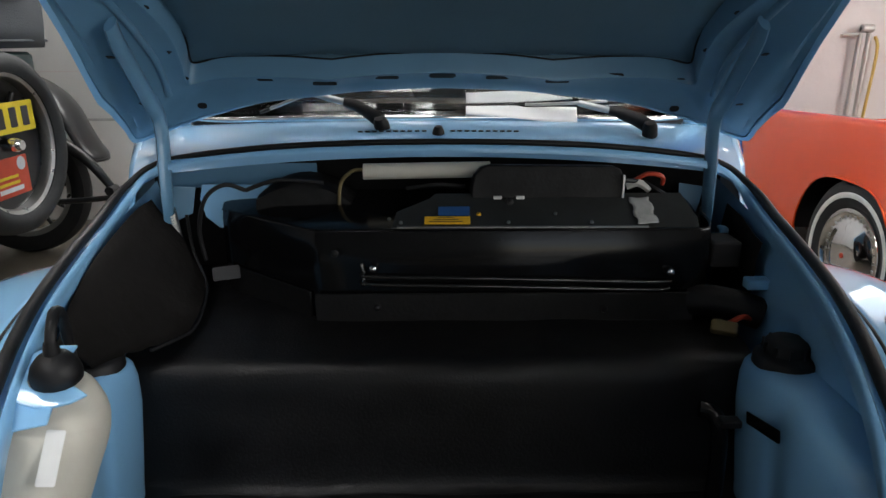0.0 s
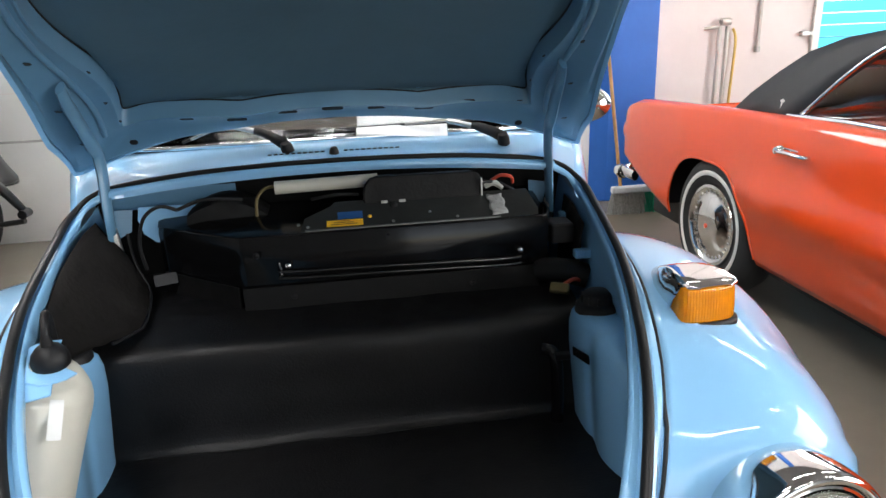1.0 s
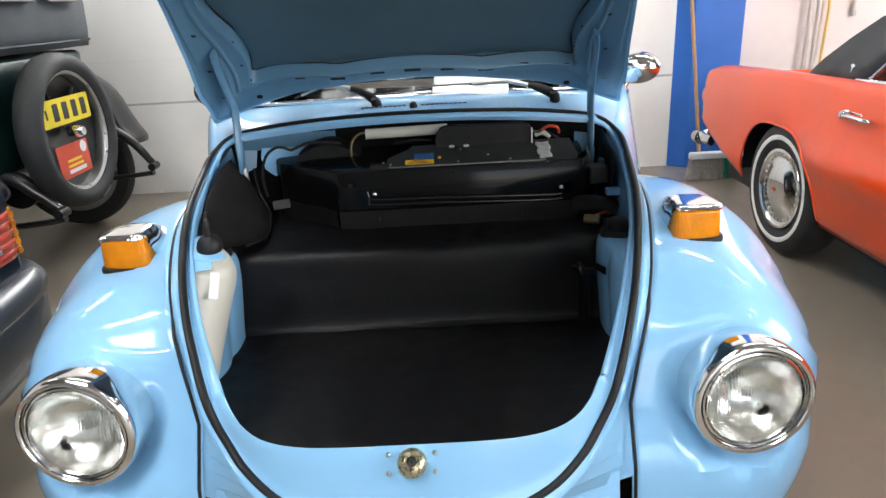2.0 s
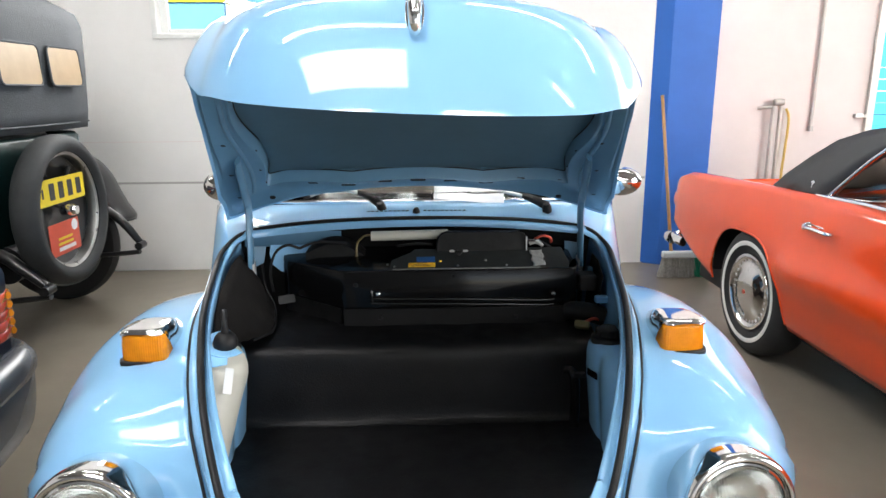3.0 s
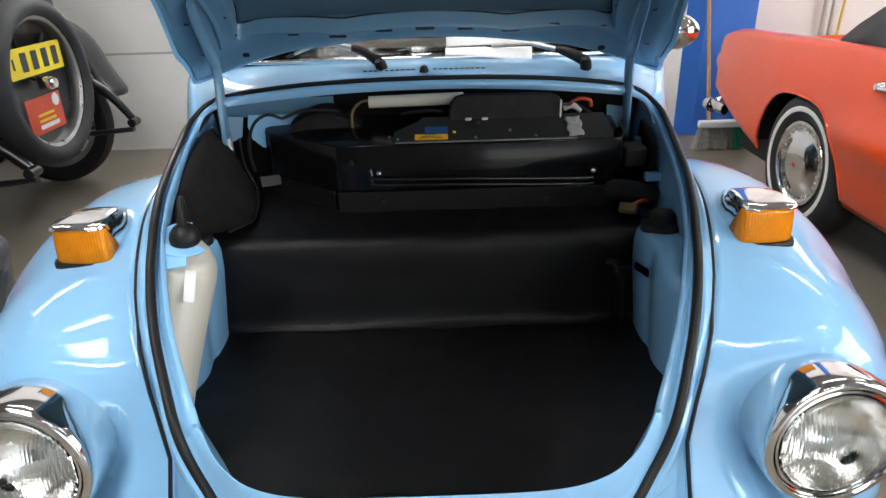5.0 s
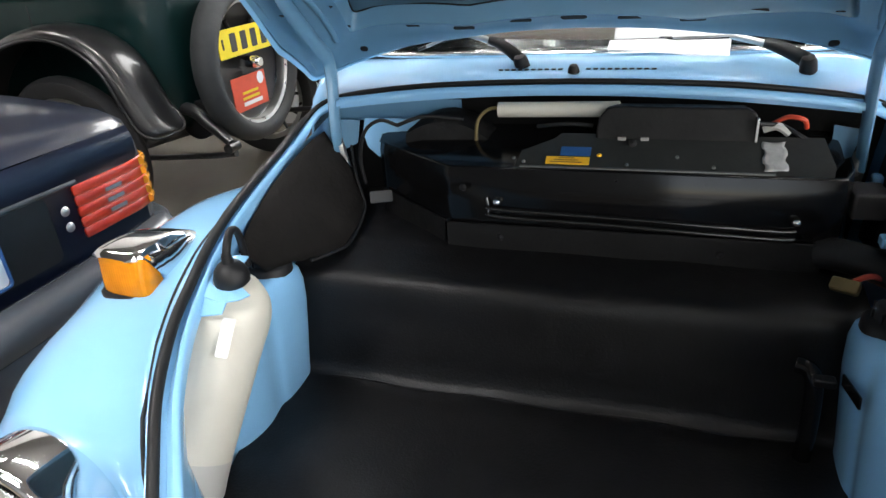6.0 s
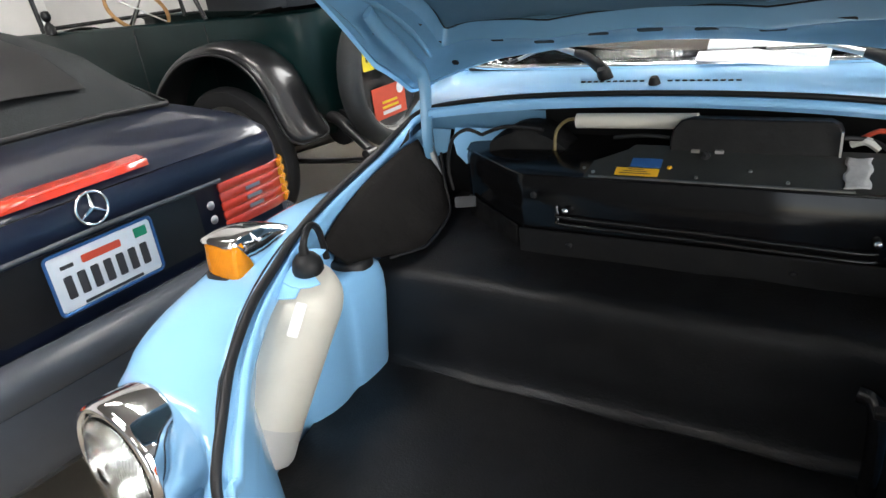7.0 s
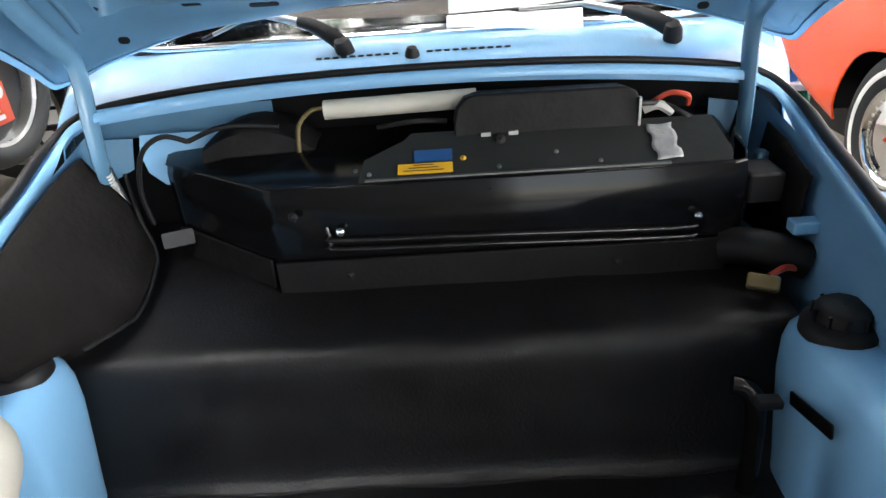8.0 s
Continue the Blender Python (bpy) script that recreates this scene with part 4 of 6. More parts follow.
for k in range(3):
    cpart("label_line", box((0, 0, 0), (.048 - .012 * k, .0012, .0004), m=facing((.010, 1.0982 + .004 * k, .9938 + .00195 * k), (0, -.44, .9), (0, 1, 0))), M_INK, "", duct)
cpart("blue_label", plate(rounded(.046, .019, .001), .0012, facing((.022, 1.121, 1.0030), (0, -.44, .9), (0, 1, 0))), M_LABELBLUE, "blue and pale label", duct)
cpart("yellow_dot", lathe([(.001, .002), (.0035, .001), (.004, 0)], 10, facing((.058, 1.115, 1.000), (0, -.44, .9))), M_YELLOW, "", duct)
for x, y in ((-.072, 1.105), (-.055, 1.098), (.10, 1.098), (.22, 1.098), (.30, 1.10), (.17, 1.115)):
    cpart("screw", lathe([(.001, .0025), (.0025, .002), (.003, 0)], 8, facing((x, y, .988 + (y - 1.090) * .489), (0, -.44, .9))), M_STEEL, "", duct)
outline = [(-.112, -.032), (.117, -.032), (.117, .012), (.112, .022), (.100, .028), (-.085, .030), (-.098, .026), (-.108, .014), (-.112, -.004)]
cover = cpart("box_cover", plate(outline, .060, facing((.161, 1.212, 1.026), (0, -1, .16))), M_CARD, "matt black plastic cover with bright edges", duct, bevel=.003)
cpart("cover_clip", box((.2765, 1.152, 1.030), (.003, .008, .040)), M_STEEL, "", cover)
for x in (.088, .122):
    cpart("cover_clip", box((x, 1.149, 1.016), (.012, .006, .007)), M_STEEL, "", cover)
cpart("knob", lathe([(.001, .012), (.006, .011), (.008, 0)], 12, facing((.105, 1.146, 1.009), (0, -1, .5))), M_RUBBER, "", cover)
rows = []
for k in range(15):
    d = .004 + .0042 * k
    rows.append([Vector((.300 + u + .002 * math.sin(k * .9), 1.090 + .898 * d, .9885 + .439 * d + .0011 * math.sin(k * 1.7 + 160 * u) + .0012)) for u in (-.015, -.010, -.005, 0, .005, .010, .015)])
cpart("foil_tape", tidy(grid(rows)), M_TAPE, "crumpled silver tape", duct, angle=25, solid=.0006)
rows = []
for k in range(9):
    t = k / 8
    x = -.285 + .150 * t
    rise = .052 * math.sin(math.pi * min(1, max(0, (t + .10) / 1.15))) ** .6
    rows.append([Vector((x, 1.185, .985)), Vector((x, 1.190, .985 + rise * .8)), Vector((x, 1.205, .985 + rise)), Vector((x, 1.25, .985 + rise * 1.02))])
cpart("blower_hump", tidy(grid(rows)), M_CARD, "black hump of the blower housing", duct, angle=50)
cpart("white_tube", tube([(-.117, 1.20, 1.047), (.08, 1.20, 1.050)], .0125, 20), M_BOTTLE, "cream plastic tube")
cpart("tube_hose", tube(catmull([(-.118, 1.20, 1.050), (-.135, 1.195, 1.048), (-.152, 1.19, 1.03), (-.155, 1.185, .995)], 5), .0030, 8), M_OLD, "thin yellowed hose")
for k, (mm, pts) in enumerate(((M_RUBBER, [(.27, 1.16, 1.04), (.31, 1.17, 1.035), (.34, 1.16, 1.02), (.37, 1.18, 1.0)]), (M_SIGNRED, [(.30, 1.18, 1.035), (.318, 1.17, 1.048), (.338, 1.165, 1.045), (.345, 1.18, 1.03)]), (M_FLUID, [(.288, 1.175, 1.028), (.305, 1.17, 1.034), (.322, 1.168, 1.024)]), (M_RUBBER, [(-.30, 1.19, 1.02), (-.33, 1.185, 1.03), (-.36, 1.18, 1.01), (-.375, 1.18, .96), (-.37, 1.18, .91)]), (M_RUBBER, [(-.18, 1.20, 1.03), (-.25, 1.195, 1.035), (-.30, 1.19, 1.02)]), (M_RUBBER, [(-.05, 1.19, 1.022), (.0, 1.18, 1.03), (.04, 1.19, 1.025)]))):
    cpart("wire", tube(catmull(pts, 5), .0035 if k != 2 else .006, 7), mm)
cpart("scuttle_bracket", plate([(-.042, -.016), (-.022, -.034), (.006, -.040), (.026, -.030), (.040, -.010), (.056, .012), (.064, .030), (.020, .034), (-.046, .036), (-.050, .012)], .004, facing((-.335, 1.232, .985), (.15, -1, .3))), M_BLUE, "light blue scuttle bracket")
cpart("vent_grille", plate(rounded(.042, .022, .003), .004, facing((-.335, 1.165, .893), (.35, -.9, .35))), M_GRILLE, "small grey vent grille", bevel=.001)
cpart("scuttle_panel", tidy(grid([[Vector((-.47, 1.26, 1.035)), Vector((-.20, 1.265, 1.06)), Vector((.20, 1.265, 1.06)), Vector((.47, 1.26, 1.035))], [Vector((-.47, 1.31, .80)), Vector((-.2, 1.33, .80)), Vector((.2, 1.33, .80)), Vector((.47, 1.31, .80))]])), M_CARD)
cpart("scuttle_side", tidy(grid([[Vector((x, 1.2585 + .01 * (z - 1.0), z)) for x in (-.455, -.39, -.30, -.20)] for z in (1.010, 1.03, 1.050)])), M_BLUE_SHADE, "light blue scuttle wall")
# things at the far end of the well: black hose, connector, jack
cpart("black_hose", tube(catmull([(.372, 1.085, .876), (.395, 1.068, .882), (.425, 1.052, .880), (.455, 1.040, .872)], 5), .023, 14), M_RUBBER, "ribbed black hose")
cpart("connector", plate(rounded(.035, .018, .004), .014, facing((.392, 1.012, .861), (-.3, -.6, .7))), M_OLD, "yellowed cable connector", bevel=.002)
cpart("wire", tube(catmull([(.400, 1.015, .870), (.42, 1.022, .876), (.44, 1.03, .868)], 4), .004, 7), M_SIGNRED)
cpart("jack_handle", tube(catmull([(.352, .895, .665), (.354, .90, .72), (.352, .905, .775), (.345, .915, .792), (.33, .92, .795)], 5), .011, 10), M_PLASTIC, "black jack clipped beside the tower")
cpart("jack_clip", span((.346, .887, .785), (.372, .903, .795)), M_MATTING, bevel=.002)
# lid latch on the nose flange
latch = cpart("lid_latch", lathe([(.007, .002), (.008, .010), (.014, .012), (.019, .009), (.0215, .003), (.0225, -.006)], 28, facing((0, .402, .713), (0, -.66, .75))), M_BRASS, "bright steel lid latch with a brassy tint")
cpart("latch_bore", lathe([(.0075, .004), (.001, .003)], 20, facing((0, .402, .713), (0, -.66, .75))), M_RUBBER, "", latch)
for x in (-.034, .034):
    for dy, dz in ((.008, .010), (-.010, -.012)):
        cpart("latch_screw", lathe([(.001, .003), (.003, .002), (.004, 0)], 8, facing((x, .402 + dy * .8, .714 + dz), (0, -.66, .75))), M_STEEL, "", latch)
cpart("underbody", span((-.42, .62, .22), (.42, 3.2, .60)), M_RUBBER)
for y in (WHEEL_Y, WHEEL_Y + 2.42):
    for side in (-1, 1):
        cpart("road_wheel", lathe([(.17, -.07), (.27, -.075), (.315, -.05), (.325, 0), (.315, .05), (.27, .075), (.17, .07)], 40, facing((side * .62, y, .325), (side, 0, 0))), M_TYRE, "black tyre")



def paper(a, b, c, d, wave, label):
    """A thin bent sheet between four corners: front edge a-b, far edge c-d."""
    a, b, c, d = Vector(a), Vector(b), Vector(c), Vector(d)
    rows = [[a.lerp(b, k / 10).lerp(c.lerp(d, k / 10), v / 5) + Vector((0, 0, wave * math.sin(.55 * k + v))) for k in range(11)] for v in range(6)]
    return tagged(part("paper_sheet", tidy(grid(rows)), M_PAPER, solid=.0008), label, "paper")


paper((.047, 1.320, 1.121), (.243, 1.346, 1.101), (.048, 1.348, 1.133), (.245, 1.370, 1.128), .001, "folded white paper tucked against the foot of the windscreen")
# inner sheet also stands for the outer paper's reflection in the glass
paper((.051, 1.400, 1.124), (.251, 1.425, 1.118), (.052, 1.440, 1.152), (.255, 1.465, 1.140), .004, "white paper behind the windscreen, partly standing in for a reflection")


def local_part(owner, origin):
    """A maker of parts for a thing that stands at origin, given in world metres."""
    def make(name, bm, material, label="", parent=None, **kw):
        bmesh.ops.translate(bm, verts=bm.verts, vec=-Vector(origin))
        return part(name, bm, material, parent or owner, label, **kw)
    return make


# ---- red-orange coupe beside the blue car ----
RX = 2.63
red = thing("coupe", "red-orange 1950s coupe with black roof and whitewall tyres", "car", at=(RX, 2.0, 0))
rpart = local_part(red, (RX, 2.0, 0))
RW_Y, FW_Y, RW_Z, ARCH = 2.87, 0.28, .345, .39


def red_low(y):
    z = .27 if y < 3.2 else .27 + .24 * min(1, (y - 3.2) / .75)
    for w in (RW_Y, FW_Y):
        d, reach, power = abs(y - w), (ARCH + .04 if y > w else ARCH), (3.8 if y > w else 2.4)
        if d < reach:
            z = max(z, .28 + math.sqrt(max(0, 1 - (d / reach) ** power)) * .385)
    return z


ys = sorted({round(-.6 + 4.66 * k / 112, 4) for k in range(113)} | {w + s * r * q for w in (RW_Y, FW_Y) for s, r in ((-1, ARCH), (1, ARCH + .04)) for q in (.9, .96, .985, .999, 1.001)})
for side in (-1, 1):
    rows, lip = [], []
    for y in ys:
        w = lerp([(-.6, .74), (-.3, .84), (.5, .885), (2.4, .89), (3.2, .885), (3.7, .870), (3.95, .855), (4.03, .835), (4.06, .81)], y)
        zb = lerp([(-.6, .82), (0, .89), (1.2, .935), (2.2, .94), (2.8, .925), (3.3, .905), (3.7, .885), (3.86, .872), (3.96, .845), (4.03, .80), (4.06, .74)], y)
        z0 = min(red_low(y), zb - .12)
        row = []
        for k in range(25):
            t = k / 24
            z = z0 + (zb - .02 - z0) * t
            bulge = -.07 * max(0, (.42 - z) / .2) ** 2 - .045 * max(0, (z - .64) / .28) ** 2
            if .9 < y < 2.85:
                u = min(1, (y - .9) / .5, (2.85 - y) / .5)
                bulge += .050 * math.exp(-((z - .575) / .10) ** 2) * u * u * (3 - 2 * u)
            row.append(Vector((RX + side * (w + bulge), y, z)))
        deck = .10 * min(1, max(0, (y - 2.75) / .45))
        row += [Vector((RX + side * (w - .058), y, zb - .004)), Vector((RX + side * (w - .080), y, zb)), Vector((RX + side * (w - .105), y, zb - .004 - .1 * deck)), Vector((RX + side * (w - .15), y, zb - .014 - .5 * deck)), Vector((RX + side * (w - .23), y, zb - .012 - .9 * deck)), Vector((RX + side * .35, y, zb - deck)), Vector((RX, y, zb + .006 - deck))]
        rows.append(row)
        if -ARCH < y - RW_Y < ARCH + .04:
            lip.append(row[0])
    rpart("body_panel", tidy(grid(rows)), M_ORANGE, "glossy red-orange body side", solid=.002)
    rpart("arch_lip", tube(lip, .006, 6), M_ORANGE)
    # round tail pod and lamp
    pod = rpart("tail_pod", lathe([(.115, -.25), (.118, -.05), (.112, .02), (.098, .045), (.085, .045)], 32, facing((RX + side * .735, 4.0, .665), (0, 1, 0))), M_ORANGE, "rounded tail pod")
    rpart("tail_lamp", lathe([(.088, .04), (.085, .06), (.06, .085), (.001, .095)], 32, facing((RX + side * .735, 4.0, .665), (0, 1, 0))), M_TAILRED, "round red tail lamp", pod)
    rpart("tail_ring", lathe([(.090, .043), (.094, .056), (.086, .062)], 32, facing((RX + side * .735, 4.0, .665), (0, 1, 0))), M_CHROME, "", pod)
rpart("tail_panel", tidy(grid([[Vector((RX + x, 4.04 + (.02 if abs(x) < .6 else -.02), z)) for x in (-.80, -.6, -.3, 0, .3, .6, .80)] for z in (.45, .6, .70, .76, .79)])), M_ORANGE, "red-orange tail panel", solid=.01)
for side in (-1, 1):
    for y in (RW_Y, FW_Y):
        m = facing((RX + side * .775, y, RW_Z), (side, 0, 0))
        wheel = rpart("wheel", lathe([(.20, -.09), (.29, -.095), (.330, -.075), (.342, -.04), (.345, 0), (.342, .045), (.330, .075), (.312, .090), (.290, .097), (.272, .099)], 64, m), M_TYRE, "black tyre with a thin white sidewall band")
        rpart("whitewall", lathe([(.274, .0992), (.272, .1005), (.252, .0995), (.250, .098)], 64, m), M_WHITEWALL, "thin white sidewall band", wheel)
        rpart("inner_sidewall", lathe([(.250, .098), (.225, .090), (.205, .07)], 56, m), M_TYRE, "", wheel)
        rim = rpart("wheel_cover", lathe([(.206, .066), (.210, .080), (.204, .090), (.190, .090), (.182, .080), (.165, .076), (.150, .080), (.125, .088), (.110, .096), (.085, .102), (.060, .106), (.030, .108), (.001, .108)], 64, m), M_CHROME, "bright chrome wheel cover", wheel)
        for k in range(30):
            a = k * 2 * math.pi / 30
            rpart("cover_slot", plate(rounded(.010, .022, .004, 3), .004, m @ Matrix.Rotation(a, 4, "Z") @ Matrix.Translation((0, .168, .0745))), M_STEEL, "", rim)
        rpart("hub_badge", lathe([(.012, .107), (.011, .111), (.001, .112)], 20, m), M_SIGNRED, "small red hub badge", rim)
        well = lathe([(.001, -.28), (.438, -.28), (.440, .045)], 40, facing((RX + side * .80, y + .03, RW_Z + .065), (side, 0, 0)))
        bmesh.ops.delete(well, geom=[v for v in well.verts if v.co.z < .30], context="VERTS")
        rpart("wheel_well", well, M_RUBBER)
# black roof with wide rear quarters
rows = []
RP = [(2.88, .60, .895), (2.78, .64, .99), (2.64, .67, 1.10), (2.49, .69, 1.195), (2.32, .695, 1.265), (2.12, .69, 1.305), (1.8, .68, 1.32), (1.4, .66, 1.31), (1.05, .64, 1.27), (.95, .63, 1.24)]
for y, hw, z in RP:
    row = []
    for k in range(25):
        a = -1.45 + 2.9 * k / 24
        row.append(Vector((RX + hw * math.copysign(abs(math.sin(a)) ** .8, a), y, z - .10 * (1 - math.cos(a)) ** 1.4 * min(1, (z - .88) / .3))))
    rows.append(row)
roof = rpart("roof", tidy(grid(rows)), M_VINYL, "black textured roof", solid=.012)
for side in (-1, 1):
    outer = [(2.90, .89), (2.78, .995), (2.63, 1.095), (2.48, 1.18), (2.30, 1.235), (2.12, 1.262), (2.02, 1.262), (1.98, 1.245)]
    inner = [(2.46, .905), (2.40, .925), (2.34, .985), (2.27, 1.055), (2.20, 1.12), (2.12, 1.18), (2.05, 1.215), (1.98, 1.235)]
    rows = []
    for (ya, za), (yb, zb) in zip(outer, inner):
        rows.append([Vector((RX + side * (.705 + .09 * (1.26 - z) / .36), y, z)) for y, z in [(ya + (yb - ya) * t, za + (zb - za) * t) for t in (0, .33, .66, 1)]])
    rpart("roof_quarter", tidy(grid(rows)), M_VINYL, "wide black rear quarter", roof, solid=.016)
    trim = [Vector((RX + side * (.712 + .09 * (1.26 - z) / .36), y, z)) for y, z in [(2.90, .888), (2.7, .898), (2.46, .897)] + inner[1:] + [(1.5, 1.245), (1.05, 1.215)]]
    rpart("roof_trim", tube(catmull(trim, 3), .009, 8), M_CHROME, "chrome edge of the roof", roof)
    emb = (RX + side * .800, 2.50, .985)
    rpart("roof_emblem", plate([(-.018, 0), (0, .010), (.018, 0), (.006, -.006), (0, -.03), (-.006, -.006)], .004, facing(emb, (side, 0, .25))), M_CHROME, "small chrome emblem", roof)
    handle = rpart("door_handle", tube(catmull([(RX + side * .872, 2.35, .800), (RX + side * .905, 2.345, .805), (RX + side * .908, 2.28, .808), (RX + side * .905, 2.20, .806), (RX + side * .885, 2.19, .804)], 4), .009, 10, flat=1.4), M_CHROME, "chrome door handle")
    rpart("handle_plate", plate(rounded(.115, .030, .012), .006, facing((RX + side * .868, 2.325, .803), (side, 0, .1))), M_CHROME, "", handle, bevel=.002)
    rpart("handle_button", lathe([(.001, .028), (.014, .026), (.020, .012), (.022, 0)], 18, facing((RX + side * .880, 2.365, .806), (side, 0, 0))), M_CHROME, "", handle)
    rpart("window_sill", tube([(RX + side * .80, 2.46, .930), (RX + side * .82, 2.1, .948), (RX + side * .82, 1.2, .945)], .010, 8), M_CHROME, "chrome window sill")
    rpart("side_glass", tidy(grid([[Vector((RX + side * .80, 2.42, .93)), Vector((RX + side * .72, 2.02, 1.22))], [Vector((RX + side * .80, 1.25, .94)), Vector((RX + side * .71, 1.25, 1.22))]])), M_GLASS, solid=.004).visible_shadow = False
rpart("seat_back", tidy(grid([[Vector((RX + x, y, z)) for y, z in ((2.05, .6), (2.12, .80), (2.16, .93), (2.10, .97), (2.02, .93), (1.95, .6))] for x in [-.62 + .155 * k for k in range(9)]])), M_SIGNRED, "red vinyl seat back", angle=60)
rpart("cabin_floor", span((RX - .78, .9, .35), (RX + .78, 2.7, .45)), M_DARKINT)
rpart("rear_bumper", tube(catmull([(RX - .84, 3.82, .40), (RX - .84, 3.95, .40), (RX - .78, 4.06, .40), (RX - .4, 4.12, .41), (RX + .4, 4.12, .41), (RX + .78, 4.06, .40), (RX + .84, 3.95, .40), (RX + .84, 3.82, .40)], 5), .034, 12, flat=.7), M_CHROME, "chrome rear bumper")
rpart("bumper_guard", lathe([(.001, .085), (.025, .078), (.042, .055), (.048, .02), (.048, 0)], 20, facing((RX - .825, 4.03, .385), (-.2, 1, 0))), M_CHROME, "chrome bumper bullet")
rpart("front_panel", tidy(grid([[Vector((RX + .74 * u, -.60 - .05 * (1 - u * u), z)) for u in (-1, -.6, -.2, .2, .6, 1)] for z in (.27, .45, .62, .80)])), M_ORANGE, solid=.004)
rpart("underside", span((RX - .76, -.4, .2), (RX + .76, 3.7, .32)), M_RUBBER)

# ---- navy convertible parked crosswise, tail towards the blue car ----
NY, NX = .985, -1.34
navy = thing("convertible", "dark navy convertible parked crosswise with its tail outward", "car", at=(-3.4, NY, 0))
npart = local_part(navy, (-3.4, NY, 0))
# body: rings round the car from the tail forward, as x, half width, top height, lower edge
rows = []
for x, hw, zt, zl in ((0, .64, .885, .62), (-.012, .68, .905, .56), (-.05, .715, .922, .50), (-.12, .74, .932, .42), (-.25, .765, .945, .30), (-.5, .79, .962, .25), (-.75, .80, .975, .25), (-1.2, .80, .97, .25), (-2.6, .80, .93, .25), (-3.6, .78, .86, .25), (-4.1, .70, .72, .3), (-4.25, .55, .6, .4)):
    rows.append([Vector((NX + x, NY + s * hw * a, zl + (zt - zl) * b)) for s, a, b in ((-1, .96, 0), (-1, 1, .3), (-1, 1, .55), (-1, .985, .78), (-1, .955, .92), (-1, .90, .985), (-1, .75, 1.0), (-1, .4, 1.012), (1, 0, 1.015), (1, .4, 1.012), (1, .75, 1.0), (1, .90, .985), (1, .955, .92), (1, .985, .78), (1, 1, .55), (1, 1, .3), (1, .96, 0))])
npart("body", tidy(grid(rows)), M_NAVY, "glossy dark navy body", angle=50)
# tail face, with a recess for the plate
tail = [[Vector((NX + .001 + dx, NY + y, z)) for y in (-.64, -.5, -.3, 0, .3, .5, .64)] for z, dx in ((.56, -.0), (.62, .0), (.79, .004), (.80, .012), (.85, .014), (.885, .0))]
npart("tail_face", tidy(grid(tail)), M_NAVY, "navy tail panel")
npart("plate_recess", plate(rounded(.62, .175, .02), .004, facing((NX + .003, NY, .700), (1, 0, 0))), M_BLACKPAINT, "dark plate recess")
npart("tail_strip", tube([(NX + .020, NY - .46, .800), (NX + .024, NY, .806), (NX + .020, NY + .40, .797)], .007, 8), M_NAVYTRIM, "grey strip above the plate")
npart("brake_lamp", tidy(grid([[Vector((NX - .012 + dx, NY + y, .918 + dz)) for y in (-.20, -.1, 0, .1, .20)] for dx, dz in ((.0, -.014), (.016, -.010), (.012, .008), (-.03, .018))])), M_TAILRED, "long red brake lamp on the boot lid", solid=.004)
emblem = npart("emblem", tube([(NX + .024, NY + .0 + .042 * math.cos(a), .858 + .042 * math.sin(a)) for a in [2 * math.pi * k / 32 for k in range(32)]], .004, 8, closed=True), M_CHROME, "round chrome emblem")
for k in range(3):
    a = math.pi / 2 + 2 * math.pi * k / 3
    npart("emblem_spoke", tube([(NX + .024, NY, .858), (NX + .024, NY + .041 * math.cos(a), .858 + .041 * math.sin(a))], [.006, .002], 6), M_CHROME, "", emblem)
lic = npart("number_plate", plate(rounded(.292, .147, .012), .004, facing((NX + .012, NY - .005, .702), (1, 0, 0))), M_PLATEWHITE, "pale number plate with dark bars", bevel=.001)
pm = facing((NX + .0165, NY - .005, .702), (1, 0, 0))
for k in range(7):
    npart("plate_bar", plate(rounded(.022, .060, .004), .0012, pm @ Matrix.Translation((-.108 + .036 * k, -.014, 0))), M_INK, "", lic)
npart("plate_bar", plate(rounded(.11, .020, .004), .0012, pm @ Matrix.Translation((-.005, .042, 0))), M_SIGNRED, "", lic)
npart("plate_bar", plate(rounded(.034, .010, .002), .0012, pm @ Matrix.Translation((-.10, .040, 0))), M_INK, "", lic)
npart("plate_bar", plate(rounded(.038, .026, .002), .0012, pm @ Matrix.Translation((.112, .048, 0))), M_GREEN, "", lic)
npart("plate_frame", tube([pm @ Vector((x, y, .001)) for x, y in rounded(.300, .155, .012)], .0045, 6, closed=True), M_LABELBLUE, "dark blue plate frame", lic)
npart("plate_bar", plate(rounded(.17, .008, .002), .0016, pm @ Matrix.Translation((0, -.066, 0))), M_INK, "", lic)
